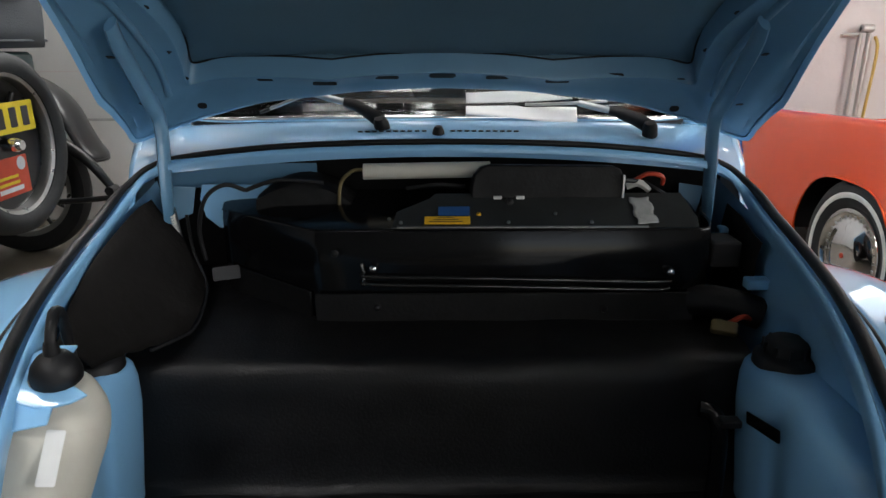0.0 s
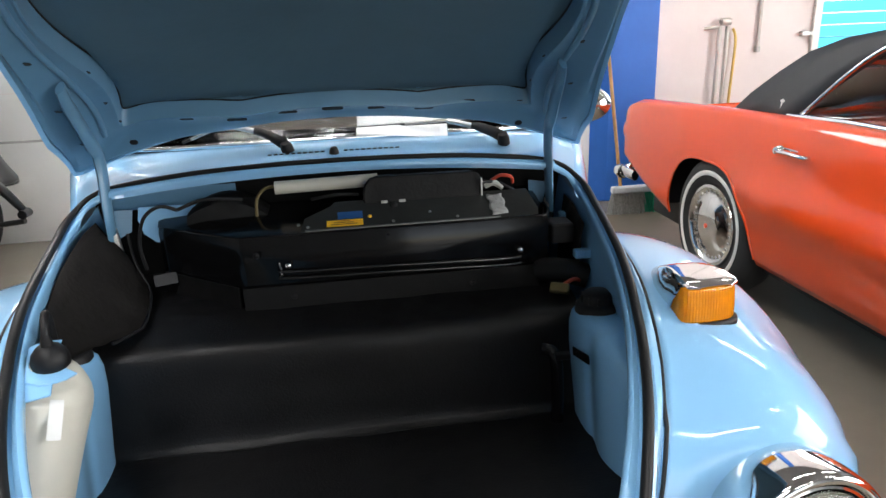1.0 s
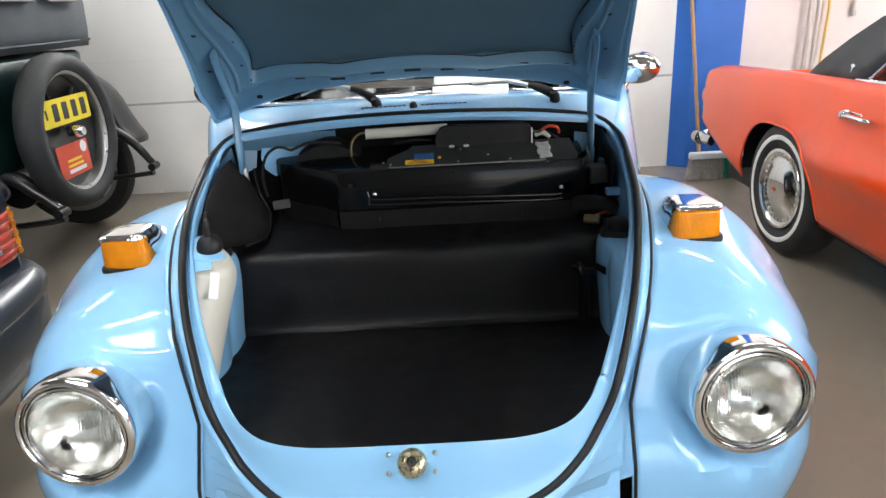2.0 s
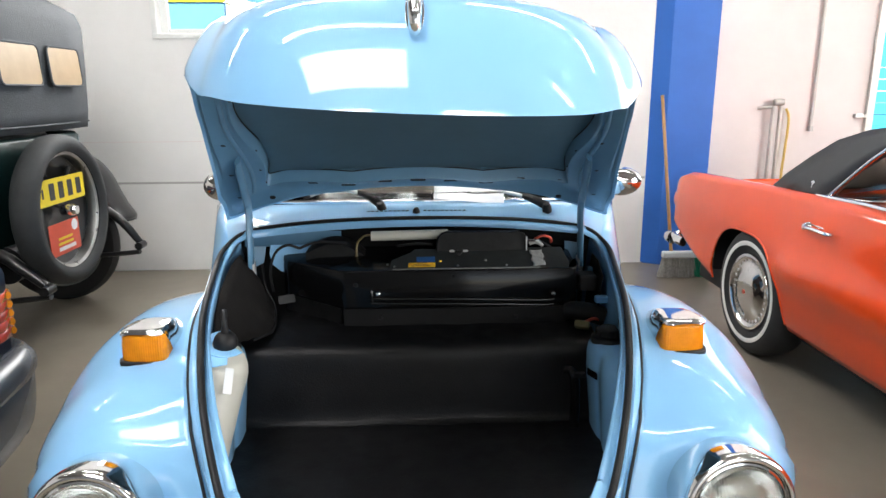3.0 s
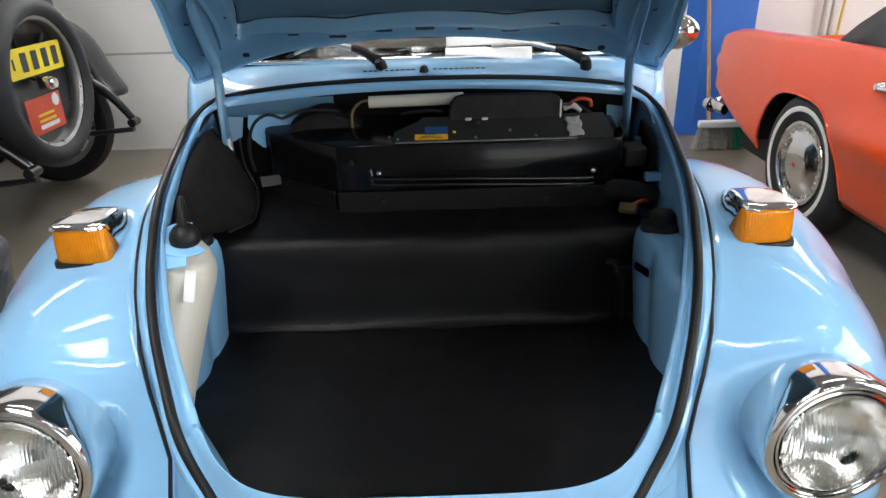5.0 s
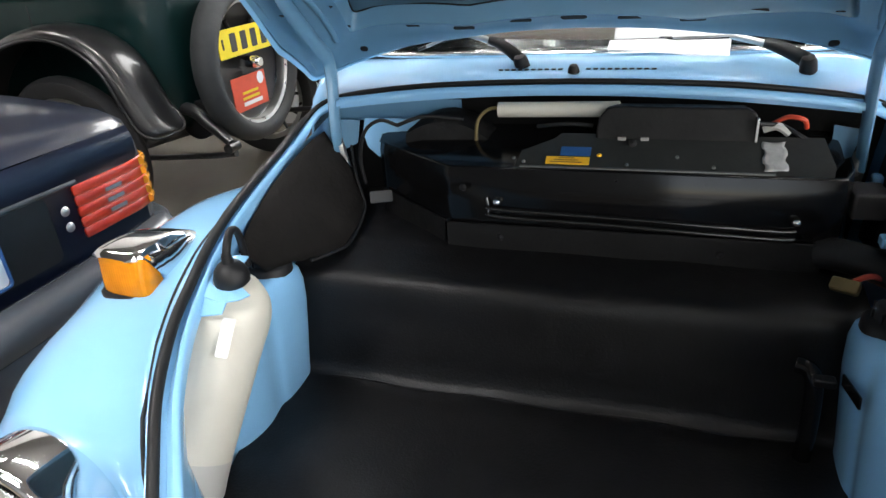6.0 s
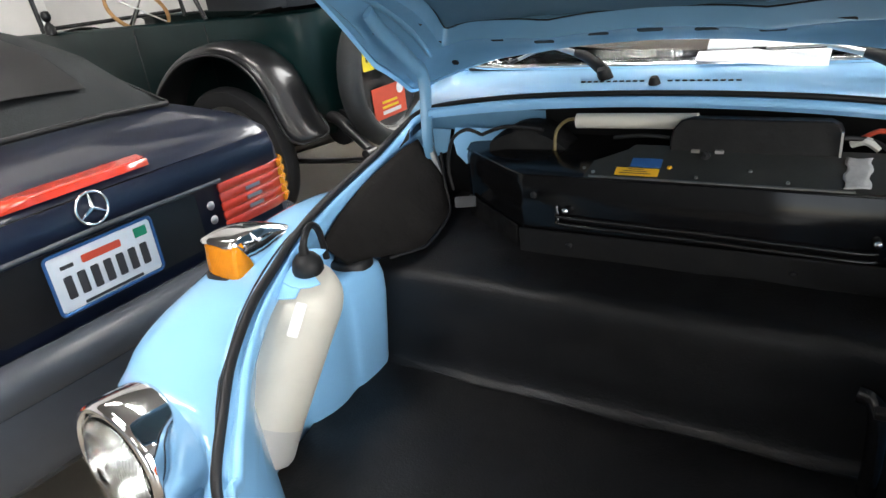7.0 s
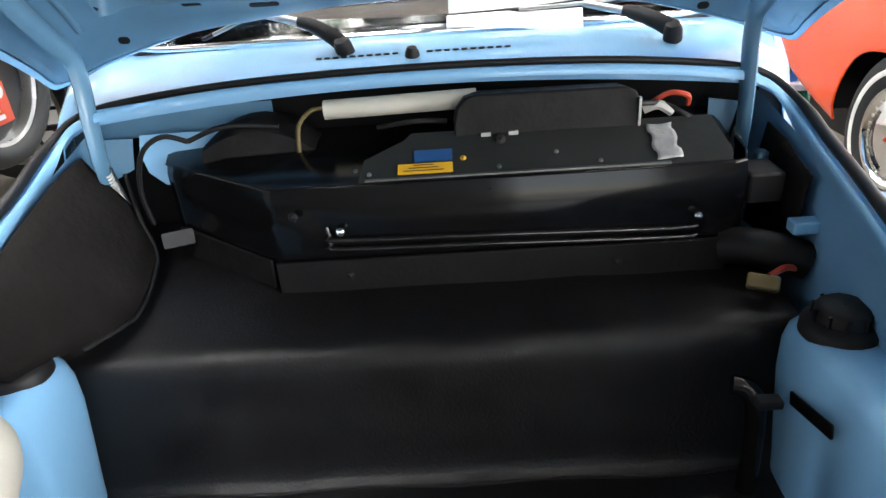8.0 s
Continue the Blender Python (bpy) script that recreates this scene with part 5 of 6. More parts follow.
for side in (-1, 1):
    # ribbed tail lamp that wraps the corner
    lamp = None
    for k in range(5):
        z0 = .636 + k * .030
        pts = [(NX + .012, NY + side * .395), (NX + .012, NY + side * .60), (NX - .002, NY + side * .665), (NX - .05, NY + side * .705), (NX - .11, NY + side * .728)]
        band = tidy(grid([[Vector((x + (.0015 if q in (1, 2) else 0), y + side * (.0015 if q in (1, 2) and i > 2 else 0), z0 + dz)) for i, (x, y) in enumerate(pts)] for q, dz in enumerate((-.0002, .0012, .0288, .0301))]))
        ob = npart("tail_lamp" if k == 0 else "lamp_rib", band, M_TAILRED, "ribbed red tail lamp with amber end" if k == 0 else "", lamp, solid=.010, angle=60)
        lamp = lamp or ob
        if k in (1, 2, 3):
            npart("clear_insert", box((NX + .0195, NY + side * .52, z0 + .0145), (.003, .06, .010)), M_STEEL, "pale lens insert", lamp)
        npart("amber_end", tube([(NX + .006, NY + side * .655, z0 + .015), (NX - .025, NY + side * .697, z0 + .015), (NX - .06, NY + side * .719, z0 + .015)], .0125, 8, flat=.8), M_AMBER, "amber rib", lamp)
    for dz in (0, .045):
        npart("lock", lathe([(.001, .006), (.010, .005), (.014, 0)], 14, facing((NX + .008, NY + side * .355, .685 + dz), (1, 0, 0))), M_STEEL)
bump = [(-.70, -.80, .0), (-.30, -.80, 0), (-.08, -.765, 0), (.03, -.66, 0), (.08, -.4, 0), (.095, 0, 0), (.08, .4, 0), (.03, .66, 0), (-.08, .765, 0), (-.30, .80, 0), (-.70, .80, 0)]
line = catmull(bump, 5)
rows = []
for dz, out in ((.590, -.06), (.592, -.03), (.588, -.005), (.578, .010), (.560, .020), (.535, .024), (.515, .022), (.503, .016), (.498, .008), (.492, .012), (.44, .010), (.38, .004), (.33, -.006), (.29, -.03), (.26, -.06)):
    rows.append([Vector((NX + p.x + out * (1 if abs(p.y) < .7 else .3), NY + p.y * (1 + out * .8), dz)) for p in line])
npart("bumper", tidy(grid(rows)), M_NAVYTRIM, "dark grey bumper with a shiny upper edge", angle=50)
# soft top with rear window
rows = []
for x, hw, z in ((-.50, .655, .968), (-.58, .66, 1.03), (-.85, .655, 1.175), (-1.15, .64, 1.27), (-1.5, .62, 1.315), (-2.1, .60, 1.315), (-2.3, .57, 1.24)):
    rows.append([Vector((NX + x, NY + hw * s, .965 + (z - .965) * h)) for s, h in ((-1.03, 0), (-1, .55), (-.94, .88), (-.8, .985), (-.4, 1.02), (0, 1.03), (.4, 1.02), (.8, .985), (.94, .88), (1, .55), (1.03, 0))])
top = npart("soft_top", tidy(grid(rows)), M_NAVYTOP, "charcoal soft top", angle=50)
npart("rear_window", tidy(grid([[Vector((NX + x, NY + hw * s, z + .008 + .02 * (1 - s * s))) for s in (-1, -.5, 0, .5, 1)] for x, hw, z in ((-.62, .46, 1.058), (-.85, .46, 1.182), (-1.08, .43, 1.255))])), M_BLACKPAINT, "dark flexible rear window", top)
npart("top_edge", tube([(NX - .49, NY - .66, .968), (NX - .475, NY - .4, .985), (NX - .47, NY, .990), (NX - .475, NY + .4, .985), (NX - .49, NY + .66, .968)], .010, 8), M_RUBBER, "", top)
npart("top_edge", tube(catmull([(NX - .49, NY + .665, .972), (NX - .85, NY + .655, 1.09), (NX - 1.15, NY + .640, 1.18), (NX - 1.6, NY + .605, 1.23)], 4), .006, 6), M_RUBBER, "", top)
for x in (-.80, -3.35):
    for side in (-1, 1):
        w = npart("wheel", lathe([(.20, -.10), (.29, -.105), (.318, -.07), (.322, 0), (.318, .07), (.29, .105), (.20, .10)], 40, facing((NX + x, NY + side * .70, .322), (0, side, 0))), M_TYRE, "black tyre")
        npart("wheel_rim", lathe([(.20, .09), (.18, .06), (.05, .05), (.001, .06)], 32, facing((NX + x, NY + side * .70, .322), (0, side, 0))), M_STEEL, "", w)

# ---- dark green touring car against the wall ----
TY, TX = 3.30, -2.07
tour = thing("touring_car", "dark green 1920s touring car with black wings and rear spare wheel", "car", at=(-3.4, TY, 0))
tpart = local_part(tour, (-3.4, TY, 0))


def spoked_wheel(c, axis, r, mk):
    m = facing(c, axis)
    w = mk("wheel", lathe([(r - .10, -.035), (r - .06, -.052), (r - .02, -.048), (r, -.015), (r, .015), (r - .02, .048), (r - .06, .052), (r - .10, .035), (r - .10, -.035)], 48, m), M_TYRE, "narrow old tyre on a spoked wheel")
    mk("wheel_rim", lathe([(r - .10, -.034), (r - .13, -.030), (r - .135, 0), (r - .13, .030), (r - .10, .034)], 48, m), M_STEEL, "dull steel rim", w)
    for k in range(12):
        a = k * math.pi / 6
        mk("spoke", tube([m @ Vector((.05 * math.cos(a), .05 * math.sin(a), 0)), m @ Vector(((r - .13) * math.cos(a), (r - .13) * math.sin(a), 0))], [.016, .011], 8), M_BLACKPAINT, "", w)
    mk("hub", lathe([(.001, .07), (.04, .065), (.06, .03), (.065, -.03), (.001, -.04)], 20, m), M_BLACKPAINT, "", w)
    return w


# tub with rounded rear corners
hw = .61
plan = [(-2.9, hw), (-1.6, hw), (-.55, hw), (-.20, hw - .02), (-.06, hw - .10), (-.01, hw - .26), (0, 0), (-.01, -hw + .26), (-.06, -hw + .10), (-.20, -hw + .02), (-.55, -hw), (-1.6, -hw), (-2.9, -hw)]
pl = catmull([(a, b, 0) for a, b in plan], 5)
rows = [[Vector((TX + p.x + dx, TY + p.y * k, z)) for p in pl] for z, dx, k in ((.52, -.06, .94), (.62, -.02, .98), (.80, 0, 1), (1.05, .0, 1.0), (1.16, .0, .995), (1.18, -.015, .975))]
tpart("tub", tidy(grid(rows)), M_GREENCAR, "dark green body tub", angle=40, solid=.02)
tpart("bonnet", tidy(grid([[Vector((TX + x, TY + w * math.sin(a), .75 + h * math.cos(a))) for a in [-1.6 + 3.2 * k / 12 for k in range(13)]] for x, w, h in ((-2.9, .50, .42), (-3.3, .36, .40), (-4.0, .32, .38))])), M_GREENCAR, "dark green bonnet")
for y in (-1, 1):
    tpart("door_line", tube([(TX - 1.35, TY + y * (hw + .001), .62), (TX - 1.35, TY + y * (hw + .001), 1.15)], .004, 6), M_BLACKPAINT)
    tpart("door_line", tube([(TX - .72, TY + y * (hw + .001), .62), (TX - .72, TY + y * (hw + .001), 1.15)], .004, 6), M_BLACKPAINT)
    tpart("running_board", span((TX - 2.5, TY + y * .62, .36), (TX - .95, TY + y * .88, .40)), M_BLACKPAINT, bevel=.01)
# folding top with two rear windows
rows = []
for z, x, k in ((1.20, .0, 1.0), (1.30, .015, 1.0), (1.60, .03, 1.01), (1.80, .035, 1.01), (1.86, .01, .99), (1.90, -.06, .93), (1.93, -.25, .80)):
    rows.append([Vector((TX + x + (-.05 if abs(s) > .95 else 0) - .03 * s * s, TY + .015 + s * .66 * k, z + (.05 * (1 - s * s) if z > 1.85 else 0))) for s in (-1, -.97, -.85, -.5, 0, .5, .85, .97, 1)])
top = tpart("folding_top", tidy(grid(rows)), M_TOPCLOTH, "charcoal cloth folding top", solid=.012, angle=50)
tpart("top_roof", tidy(grid([[Vector((TX + x, TY + s * w, z + .06 * (1 - s * s))) for s in (-1, -.9, -.5, 0, .5, .9, 1)] for x, w, z in ((-.06, .60, 1.895), (-.5, .64, 1.95), (-1.4, .64, 1.97), (-2.6, .62, 1.93))])), M_TOPCLOTH, "", top, solid=.012)
for y in (-1, 1):
    tpart("side_curtain", tidy(grid([[Vector((TX + x, TY + y * .645, z)) for z in (za, zb)] for x, za, zb in ((-.055, 1.21, 1.86), (-.25, 1.20, 1.93), (-.62, 1.22, 1.955))])), M_TOPCLOTH, "", top, solid=.008)
    tpart("top_bow", tube([(TX - .66, TY + y * .64, 1.18), (TX - .80, TY + y * .645, 1.5), (TX - 1.2, TY + y * .645, 1.95)], .012, 8), M_BLACKPAINT, "", top)
tpart("top_binding", tube([(TX + .020 - .075 * (y / .66) ** 2, TY + .015 + y, 1.235) for y in (-.64, -.56, -.4, -.2, 0, .2, .4, .56, .64)], .007, 8), M_TOPCLOTH, "", top)
for y0, y1 in ((-.37, -.01), (.09, .42)):
    m = facing((TX + .045, TY + (y0 + y1) / 2 + .0, 1.555), (1, 0, .05))
    win = tpart("rear_window", plate(rounded(y1 - y0, .20, .03), .006, m), M_TAN, "tan celluloid rear window", top)
    tpart("window_edge", tube([m @ Vector((x, y, .004)) for x, y in rounded(y1 - y0 + .012, .212, .034)], .007, 6, closed=True), M_TOPCLOTH, "", win)
# spare wheel on the back with plate, lamp and badge
sp = Vector((TX + .15, TY - .165, .795))
spare = tpart("spare_wheel", lathe([(.312, -.045), (.335, -.066), (.370, -.066), (.395, -.045), (.405, -.012), (.405, .012), (.395, .045), (.370, .066), (.335, .066), (.312, .045), (.312, -.045)], 56, facing(sp, (1, 0, 0))), M_OLDTYRE, "grey-black spare tyre on the back")
tpart("spare_rim", lathe([(.313, -.03), (.296, -.025), (.288, 0), (.296, .03), (.313, .038)], 56, facing(sp, (1, 0, 0))), M_STEEL, "", spare)
# black disc added so that the spare's open middle reads dark
tpart("spare_backing", lathe([(.001, -.03), (.285, -.03), (.296, -.02)], 40, facing(sp, (1, 0, 0))), M_BLACKPAINT, "", spare)
tpart("spare_carrier", tube([sp + Vector((-.10, 0, -.24)), sp + Vector((-.06, 0, 0)), sp + Vector((-.06, 0, .26))], .018, 8), M_BLACKPAINT, "", spare)
for a in (.55, 1.05, 2.1, 2.6):
    tpart("carrier_arm", tube([sp + Vector((-.03, 0, .02)), sp + Vector((-.01, .25 * math.cos(a), .25 * math.sin(a)))], .012, 8), M_BLACKPAINT, "", spare)
m = facing(sp + Vector((.02, -.028, .115)), (1, 0, 0))
pl8 = tpart("number_plate", plate(rounded(.46, .135, .01), .004, m), M_PLATEYEL, "yellow number plate with dark bars")
for k in range(4):
    tpart("plate_bar", plate(rounded(.050, .088, .006), .0015, m @ Matrix.Translation((-.105 + .090 * k, 0, .004))), M_INK, "", pl8)
tpart("plate_bar", plate(rounded(.014, .05, .003), .0015, m @ Matrix.Translation((-.192, 0, .004))), M_INK, "", pl8)
tpart("tail_lamp", lathe([(.001, .05), (.022, .048), (.030, .03), (.032, -.03), (.001, -.05)], 20, facing(sp + Vector((.03, -.01, .0)), (1, 0, 0))), M_CHROME, "small bright tail lamp")
m = facing(sp + Vector((.03, -.080, -.135)), (1, .0, 0))
badge = tpart("club_badge", plate(rounded(.30, .17, .004), .003, m), M_SIGNRED, "red tin badge with pale lines")
tpart("badge_line", plate(rounded(.17, .02, .002), .001, m @ Matrix.Translation((.01, -.055, .003))), M_PLATEWHITE, "", badge)
tpart("badge_line", plate(rounded(.14, .013, .002), .001, m @ Matrix.Translation((.0, .0, .003))), M_PLATEYEL, "", badge)
tpart("badge_line", plate(rounded(.15, .013, .002), .001, m @ Matrix.Translation((.0, -.027, .003))), M_PLATEYEL, "", badge)
tpart("badge_disc", lathe([(.001, .002), (.03, .0015), (.031, 0)], 20, m @ Matrix.Translation((.105, .05, .003))), M_PLATEWHITE, "", badge)
AX = TX - .47
for y in (-1, 1):
    spoked_wheel((AX + (.05 if y > 0 else -.13), TY + y * (.77 if y > 0 else .68), .415), (0, y, 0), .415, tpart)
    spoked_wheel((TX - 3.6, TY + y * .66, .415), (0, y, 0), .415, tpart)
    # rear wing: an arched sheet with a rolled edge, running out to a tip behind
    arc = [(-.66, .60), (-.56, .76), (-.42, .90), (-.23, 1.01), (-.01, 1.055), (.17, 1.03), (.30, .955), (.375, .86), (.425, .74), (.475, .64), (.535, .575)]
    line = catmull([(a, 0, b) for a, b in arc], 5)
    rows = []
    for i, p in enumerate(line):
        t = i / (len(line) - 1)
        a, b = line[max(i - 1, 0)], line[min(i + 1, len(line) - 1)]
        n = Vector((-(b.z - a.z), 0, b.x - a.x)).normalized()
        slim = math.sqrt(max(.04, 1 - (max(0, t - .90) / .10) ** 2))
        rows.append([Vector((AX + (.07 if y > 0 else 0) + p.x, TY + y * (.59 + .135 * (1 - slim) + .27 * slim * q), p.z)) + n * (c * slim) for q, c in ((0, -.012), (.1, .004), (.3, .016), (.55, .022), (.8, .015), (.93, .002), (.985, -.014), (1.0, -.032))])
    wing_ob = tpart("rear_wing", tidy(grid(rows)), M_BLACKPAINT, "arched black rear wing", solid=.006, angle=50)
    tpart("wing_bead", tube([r[-1] for r in rows] + [rows[-1][4], rows[-1][0]] + [r[0] for r in reversed(rows[-8:-1])], .008, 8), M_BLACKPAINT, "", wing_ob)
    # frame horn, spring and shackle behind the axle
    tpart("frame_horn", tube(catmull([(TX - .6, TY + y * .45, .62), (TX - .1, TY + y * .46, .68 + .05 * y), (TX + .10 + .02 * y, TY + y * .48, .59 + .05 * y), (TX + .22 + .03 * y, TY + y * .50, .46)], 4), [.040, .038, .036, .035, .034, .033, .032, .031, .030, .028, .026, .024, .022][:13], 10), M_BLACKPAINT, "black frame horn")
    tpart("leaf_spring", tube(catmull([(TX - .85, TY + y * .48, .42), (TX - .5, TY + y * .48, .36), (TX + .0, TY + y * .48, .38), (TX + .225 + .03 * y, TY + y * .48, .40)], 4), .016, 8, flat=1.4), M_BLACKPAINT, "leaf spring")
    tpart("shackle", lathe([(.001, .04), (.025, .04), (.025, -.04), (.001, -.04)], 14, facing((TX + .225 + .03 * y, TY + y * .50, .44), (0, 1, 0))), M_BLACKPAINT)
tpart("rear_axle", tube([(AX, TY - .6, .415), (AX, TY, .43), (AX, TY + .6, .415)], [.03, .09, .03], 12), M_BLACKPAINT, "black rear axle")
tpart("fuel_tank", tube([(TX - .05, TY - .42, .55), (TX - .05, TY + .42, .55)], .10, 20), M_BLACKPAINT, "black fuel tank")
tpart("seat", tidy(grid([[Vector((TX + x, TY + y, z)) for x, z in ((-.25, 1.16), (-.30, 1.20), (-.42, 1.18), (-.45, .8))] for y in (-.52, -.2, .2, .52)])), M_BLACKPAINT, "black leather seat back", solid=.02)
cl = Vector((TX - 2.20, TY - .62, 1.20))
cowl_lamp = tpart("cowl_lamp", lathe([(.001, .12), (.022, .115), (.032, .09), (.026, .062), (.012, .05), (.020, .036), (.034, .02), (.034, -.03), (.001, -.035)], 20, Matrix.Translation(cl)), M_BLACKPAINT, "small black cowl lamp with a ball top")
wheel_c = Vector((TX - 1.75, TY - .26, 1.26))
sw = tpart("steering_wheel", tube([facing(wheel_c, (.75, 0, .66)) @ Vector((.20 * math.cos(a), .20 * math.sin(a), 0)) for a in [2 * math.pi * k / 36 for k in range(36)]], .013, 8, closed=True), M_WOOD, "wooden rimmed steering wheel")
tpart("steering_column", tube([wheel_c, wheel_c + Vector((-.45, 0, -.40))], .015, 8), M_BLACKPAINT, "", sw)
for k in range(4):
    a = math.pi / 4 + k * math.pi / 2
    tpart("wheel_spoke", tube([wheel_c, facing(wheel_c, (.75, 0, .66)) @ Vector((.20 * math.cos(a), .20 * math.sin(a), 0))], .006, 6), M_STEEL, "", sw)
for y in (-1, 1):
    tpart("screen_post", tube([(TX - 2.35, TY + y * .58, 1.15), (TX - 2.45, TY + y * .58, 1.92)], .016, 8), M_BLACKPAINT, "black windscreen post")
tpart("screen_bar", tube([(TX - 2.38, TY - .58, 1.20), (TX - 2.38, TY + .58, 1.20)], .014, 8), M_BLACKPAINT)

# ---- fittings of the room ----
# panel joints in the far wall: shallow dark strips let into it
for z, x0, x1 in ((.712, ROOM_L, 1.84),):
    tagged(part("wall_joint", span((x0, WALL_Y - .003, z - .008), (x1, WALL_Y + .01, z + .008)), M_JOINT), "grey joint line in the white wall", "joint", kind="structure")
tagged(part("wall_joint", span((.658, WALL_Y - .003, 0), (.674, WALL_Y + .01, CEIL)), M_JOINT), "upright grey joint in the white wall", "joint", kind="structure")
tagged(part("wall_joint", span((ROOM_L, WALL_Y - .002, 1.030), (-1.2, WALL_Y + .01, 1.037)), M_WALLPINK), "faint joint line in the white wall", "joint", kind="structure")

# window: frame set into the wall, one pane
window = thing("window_1", "large white-framed window in the far wall", "window", kind="structure", at=((WX0 + WX1) / 2, WALL_Y, WZ0))
wpart = local_part(window, ((WX0 + WX1) / 2, WALL_Y, WZ0))
for a, b in (((WX0, WZ0), (WX0 + .055, WZ1)), ((WX1 - .03, WZ0), (WX1, WZ1)), ((WX0 + .055, WZ0), (WX1 - .03, WZ0 + .035)), ((WX0 + .055, WZ1 - .05), (WX1 - .03, WZ1))):
    wpart("window_frame", span((a[0], WALL_Y + .06, a[1]), (b[0], WALL_Y + .12, b[1])), M_FRAME, bevel=.004)
wpart("pane", span((WX0 + .05, WALL_Y + .088, WZ0 + .03), (WX1 - .03, WALL_Y + .094, WZ1 - .04)), M_GLASS).visible_shadow = False
wpart("window_trim", span((WX0 - .045, WALL_Y - .008, WZ0 - .04), (WX0 - .003, WALL_Y + .0, WZ1 + .04)), M_FRAME, bevel=.003)
wpart("window_trim", span((WX1 + .003, WALL_Y - .008, WZ0 - .04), (WX1 + .016, WALL_Y + .0, WZ1 + .04)), M_JOINT, bevel=.003)
wpart("window_sill", span((WX0 - .045, WALL_Y - .012, WZ0 - .04), (WX1 + .016, WALL_Y + .0, WZ0 - .003)), M_FRAME, bevel=.003)

# pipes on the warm wall
pipe = thing("wall_pipe", "two upright grey pipes with a valve on the wall", "pipe", at=(2.86, WALL_Y, .2))
ppart = local_part(pipe, (2.86, WALL_Y, .2))
for x, zt in ((2.815, 1.27), (2.875, 1.27)):
    ppart("pipe", tube([(x, WALL_Y - .05, .15), (x, WALL_Y - .05, zt)], .016, 12), M_PIPE)
ppart("valve", lathe([(.014, -.045), (.026, -.036), (.029, 0), (.026, .036), (.014, .045)], 16, facing((2.85, WALL_Y - .06, 1.30), (1, 0, 0))), M_PIPE, "cast pipe elbow")
ppart("pipe_arm", tube([(2.70, WALL_Y - .03, 1.255), (2.80, WALL_Y - .05, 1.26)], .012, 8), M_PIPE)
hose = tagged(part("yellow_cable", tube(catmull([(2.93, WALL_Y - .03, 1.25), (2.955, WALL_Y - .04, 1.15), (2.945, WALL_Y - .04, .8), (2.93, WALL_Y - .04, .3)], 6), .010, 8), M_HOSEYEL), "thin yellow cable hanging beside the pipes", "cable")
conduit = thing("conduit", "thin grey conduit running up the warm white wall", "conduit", at=(3.15, WALL_Y, 1.1))
cp = local_part(conduit, (3.15, WALL_Y, 1.1))
cp("conduit_pipe", tube([(3.15, WALL_Y - .02, 1.10), (3.15, WALL_Y - .02, CEIL)], .013, 8), M_PIPE)
cp("conduit_end", lathe([(.001, -.02), (.02, -.02), (.02, .02), (.001, .02)], 12, Matrix.Translation((3.15, WALL_Y - .02, 1.09))), M_STEEL)
tagged(part("cable_stub", tube(catmull([(1.60, WALL_Y - .005, 2.13), (1.68, WALL_Y - .02, 2.15), (1.76, WALL_Y - .02, 2.13), (1.84, WALL_Y - .03, 2.08)], 5), .008, 7), M_PIPE), "short grey cable on the wall by the pillar", "cable")

# doorway at the end of the wall, with a roller chain hanging in it
door = thing("door_1", "open doorway with a grey jamb and a hanging chain", "doorway", kind="structure", at=(DX0, WALL_Y, 0))
dp = local_part(door, (DX0, WALL_Y, 0))
dp("door_frame", span((DX0 - .03, WALL_Y - .03, 0), (DX0 + .03, WALL_Y + .25, DZ1)), M_PIPE, bevel=.004)
links = bmesh.new()
for k in range(60):
    z = 1.15 + k * .032
    tube([(DX0 - .055 + .008 * math.cos(a) * (k % 2), WALL_Y - .05 + .008 * math.cos(a) * (1 - k % 2), z + .018 * math.sin(a)) for a in [2 * math.pi * j / 8 for j in range(8)]], .003, 5, closed=False, bm=links, caps=False)
dp("chain", links, M_STEEL, "steel pull chain")
dp("chain_hook", box((DX0 - .08, WALL_Y - .03, 1.19), (.10, .04, .03)), M_STEEL, bevel=.004)

# push broom leaning on the pillar
broom = thing("broom", "push broom with grey bristles and wooden handle leaning on the pillar", "broom", at=(2.0, 4.35, 0))
bp = local_part(broom, (2.0, 4.35, 0))
bp("handle", tube([(1.935, 4.36, .14), (1.905, 4.71, 1.36)], .013, 10), M_WOOD, "wooden handle")
bp("head", span((1.86, 4.33, .15), (2.20, 4.39, .20)), M_PLATEWHITE, "white head", bevel=.012)
random.seed(4)
bm = bmesh.new()
for k in range(190):
    x = 1.87 + .23 * random.random()
    y = 4.335 + .05 * random.random()
    tube([(x, y, .16), (x + (x - 2.0) * .28 + random.uniform(-.015, .015), y + random.uniform(-.04, .02), .004)], [.003, .0048], 4, bm=bm)
bp("bristles", bm, M_BRISTLE, "grey bristles")
bm = bmesh.new()
for k in range(80):
    x = 2.10 + .09 * random.random()
    y = 4.335 + .05 * random.random()
    tube([(x, y, .16), (x + (x - 2.0) * .28 + random.uniform(-.015, .015), y + random.uniform(-.04, .02), .004)], [.003, .0048], 4, bm=bm)
bp("green_bristles", bm, M_GREEN, "green bristles")

# fluorescent battens on the ceiling
M_TUBE = mat("fluorescent_tube", (1.0, 0.97, 0.92), .4, var=0.0, emit=31.0)
lightbar = thing("ceiling_light", "long white fluorescent batten on the ceiling", "lamp", group="ceiling battens", at=(0, 0, 0))
lp = local_part(lightbar, (0, 0, 0))
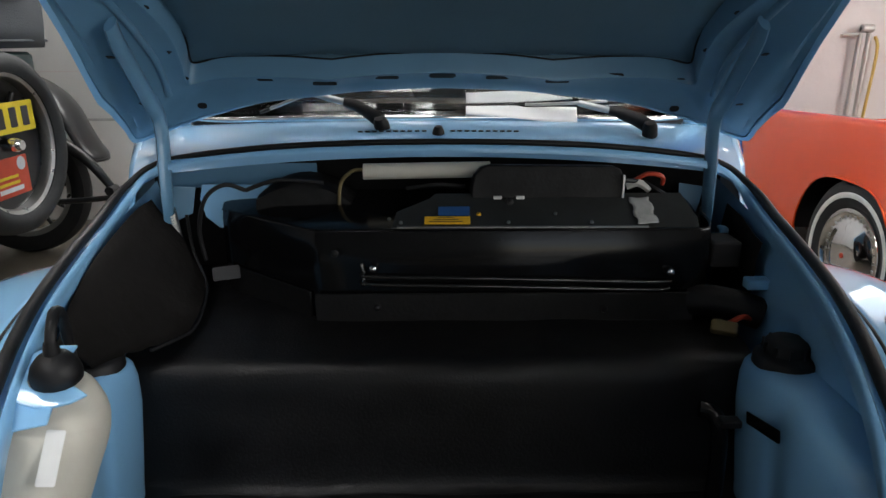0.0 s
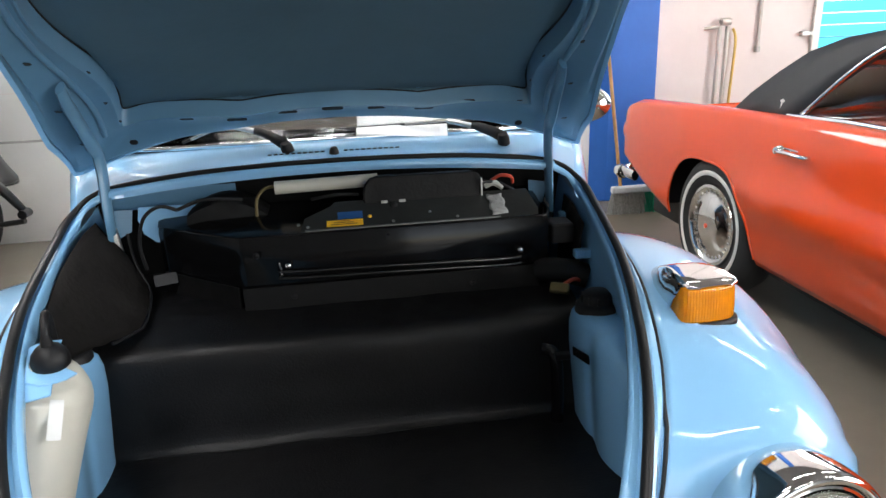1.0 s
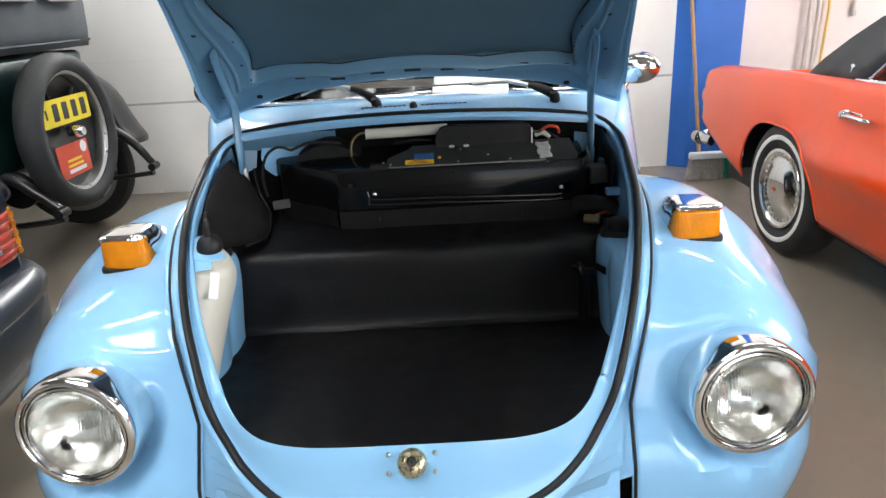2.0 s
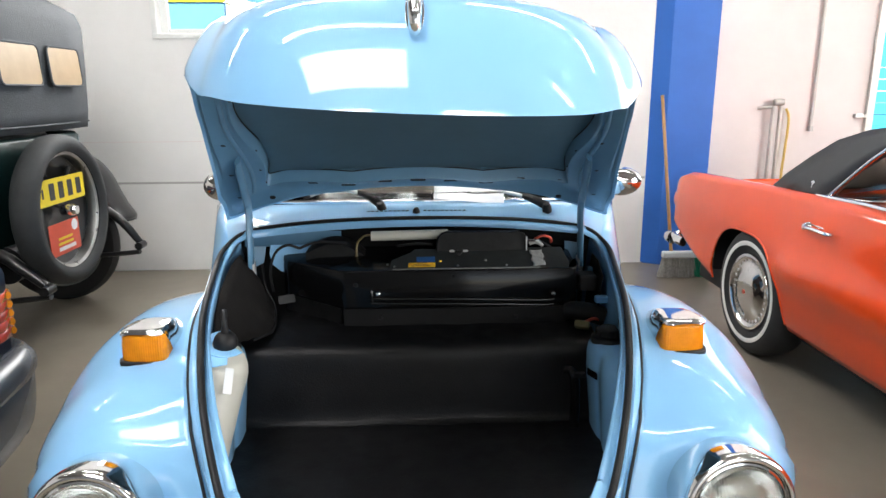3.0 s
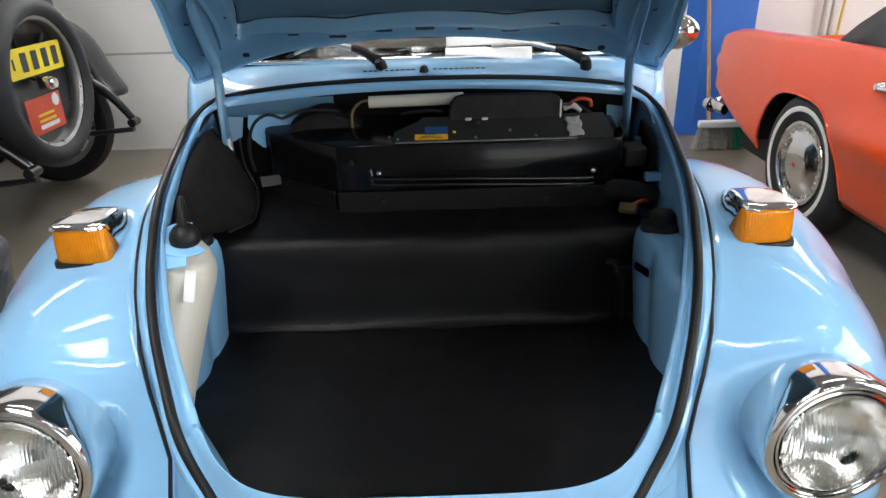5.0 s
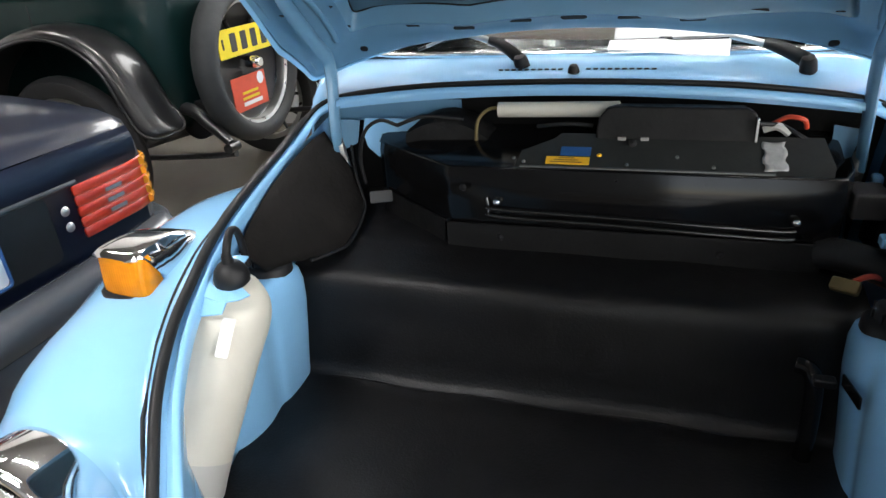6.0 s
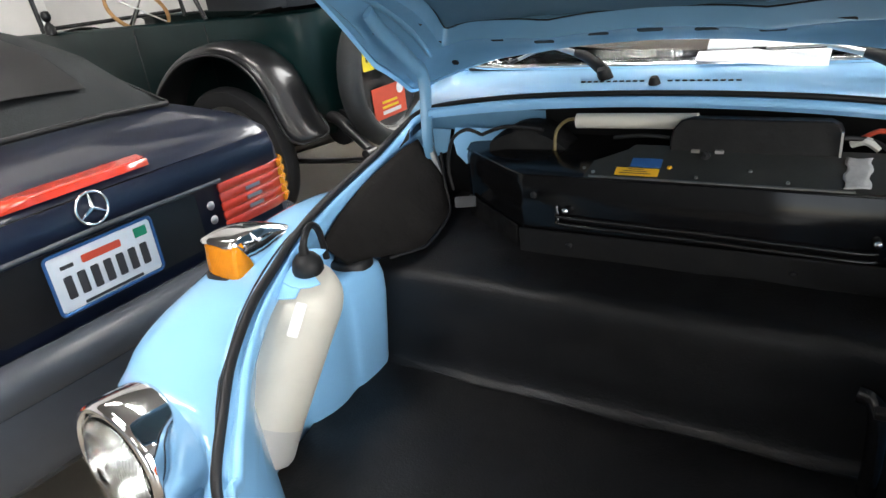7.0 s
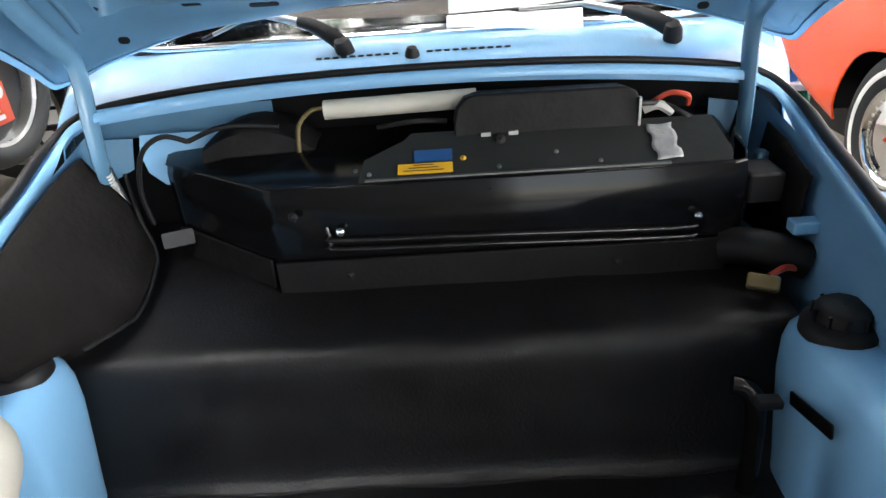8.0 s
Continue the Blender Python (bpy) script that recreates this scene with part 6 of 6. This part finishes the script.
lp("batten", span((-1.2, -.10, -.06), (1.2, .10, 0)), M_FRAME, "white batten", bevel=.01)
for y in (-.06, .06):
    lp("tube", tube([(-1.18, y, -.085), (1.18, y, -.085)], .019, 12), M_TUBE, "glowing tube")
SPOTS = [(-1.25, .05), (4.9, -1.0), (-1.9, -3.2), (2.0, -3.2), (-4.8, 2.6), (-1.4, 2.6), (1.8, 2.6), (5.0, 2.6)]
for k, (x, y) in enumerate(SPOTS):
    if k == 0:
        lightbar.matrix_world = Matrix.Translation((x, y, CEIL))
    else:
        copy_thing(lightbar, Matrix.Translation((x, y, CEIL)))

# ---- outside: yard, blue canopy, trees ----
M_ASPHALT = mat("asphalt", (0.05, 0.05, 0.05), .9, var=.2, scale=2, bump=.2, bscale=60)
M_YARD = mat("sunlit_yard", (0.42, 0.40, 0.36), .9, var=.15, scale=1.5, bump=.1, bscale=20)
tagged(part("ground", span((-60, WALL_Y + .3, -.2), (60, 90, -.05)), M_YARD), "pale sunlit yard", "ground", kind="structure")
# out of view; dark so that little sunlight bounces indoors
tagged(part("forecourt", span((-40, -60, -.2), (40, ROOM_B - .25, -.02)), M_ASPHALT), "unseen dark forecourt that bounces little sun", "ground", kind="structure")
# emitting panel that makes the sky behind the trees read overexposed
M_SKYGLOW = mat("white_sky_glow", (0.94, 0.97, 1.0), 1.0, var=0.0, emit=1.6)
tagged(part("backdrop", span((-70, 80, -1), (70, 80.2, 45)), M_SKYGLOW), "glowing white panel standing in for the sky beyond the trees", "sky", kind="structure")
M_CANOPY = mat("pale_blue_cladding", (0.14, 0.42, 0.70), .5, var=.06)
hut = thing("canopy_building", "blue canopy building with a yellow fascia", "building", at=(-4.9, 16, 0))
hp_ = local_part(hut, (-4.9, 16, 0))
hp_("roof", tidy(grid([[Vector((-9, 14, 3.35)), Vector((-3.9, 14, 3.35)), Vector((-2.2, 18, 3.35))], [Vector((-8, 17, 4.3)), Vector((-6.2, 17, 4.3)), Vector((-5, 18, 4.3))]])), M_CANOPY, "blue hipped roof", solid=.05)
hp_("fascia", span((-9, 13.95, 3.20), (-3.9, 14.0, 3.36)), M_PLATEYEL, "yellow fascia")
hp_("beam", span((-8.9, 14.0, 2.55), (-3.95, 14.2, 3.2)), M_CANOPY, "blue beam")
for x in (-8.5, -4.9, -4.2):
    hp_("post", span((x - .15, 14.02, -.05), (x + .15, 14.3, 2.55)), M_CANOPY if x != -4.2 else M_FRAME, "square post")
M_LEAF = mat("foliage", (0.36, 0.39, 0.24), .7, var=.4, scale=3)
M_LEAFY = mat("yellow_foliage", (0.52, 0.50, 0.30), .7, var=.35, scale=3)
M_BARK = mat("bark", (0.34, 0.30, 0.24), .85, var=.3, scale=9, bump=.3, bscale=30)


def tree(x, y, h, r, leafmat, seed):
    rng = random.Random(seed)
    t = thing("tree", "tall tree with sparse leafy crown", "tree", group="trees outside", at=(x, y, -.05))
    bm = tube(catmull([(0, 0, 0), (.1, 0, h * .3), (-.05, .1, h * .6), (.05, 0, h * .9)], 4), [.22 - .014 * k for k in range(13)], 8)
    for k in range(7):
        a, z = rng.uniform(0, 6.28), h * rng.uniform(.35, .8)
        tube([(0, 0, z), (r * .4 * math.cos(a), r * .4 * math.sin(a), z + .12 * h), (r * .8 * math.cos(a), r * .8 * math.sin(a), z + .2 * h)], [.07, .045, .015], 6, bm=bm)
    part("trunk", bm, M_BARK, t)
    verts, faces = [], []
    for k in range(30):
        a, q, zz = rng.uniform(0, 6.28), r * rng.uniform(.15, 1) ** .6, h * rng.uniform(.30, 1.05)
        c = Vector((q * math.cos(a), q * math.sin(a), zz))
        s = r * rng.uniform(.12, .28)
        for j in range(130):
            o = c + Vector((rng.gauss(0, s), rng.gauss(0, s), rng.gauss(0, s * .8)))
            u = Vector((rng.uniform(-1, 1), rng.uniform(-1, 1), rng.uniform(-1, 1))).normalized() * .085
            v = Vector((rng.uniform(-1, 1), rng.uniform(-1, 1), rng.uniform(-1, 1))).normalized() * .06
            n = len(verts)
            verts += [o - u, o + v, o + u, o - v]
            faces.append((n, n + 1, n + 2, n + 3))
    me = bpy.data.meshes.new("crown")
    me.from_pydata(verts, [], faces)
    me.materials.append(leafmat)
    ob = new("crown", me)
    ob.parent = t
    return t


for k, (x, y, h, r, lm) in enumerate(((-7.5, 24, 9, 3.0, M_LEAFY), (-3.2, 26, 10, 2.6, M_LEAF), (-1.2, 25, 9, 2.4, M_LEAFY), (3.5, 34, 7.5, 2.5, M_LEAF), (-11, 28, 10, 3.2, M_LEAF))):
    tree(x, y, h, r, lm, k)
M_SHUTTER = mat("cyan_slats", (0.06, 0.42, 0.62), .5, var=.05)
cont = thing("slatted_building", "cyan slatted building beyond the doorway", "building", at=(9, 12, 0))
kp = local_part(cont, (9, 12, 0))
for k in range(12):
    kp("slat", span((5.0, 11.0 - .02 * (k % 2), k * .20 - .05), (16.0, 11.2, k * .20 + .14)), M_SHUTTER)
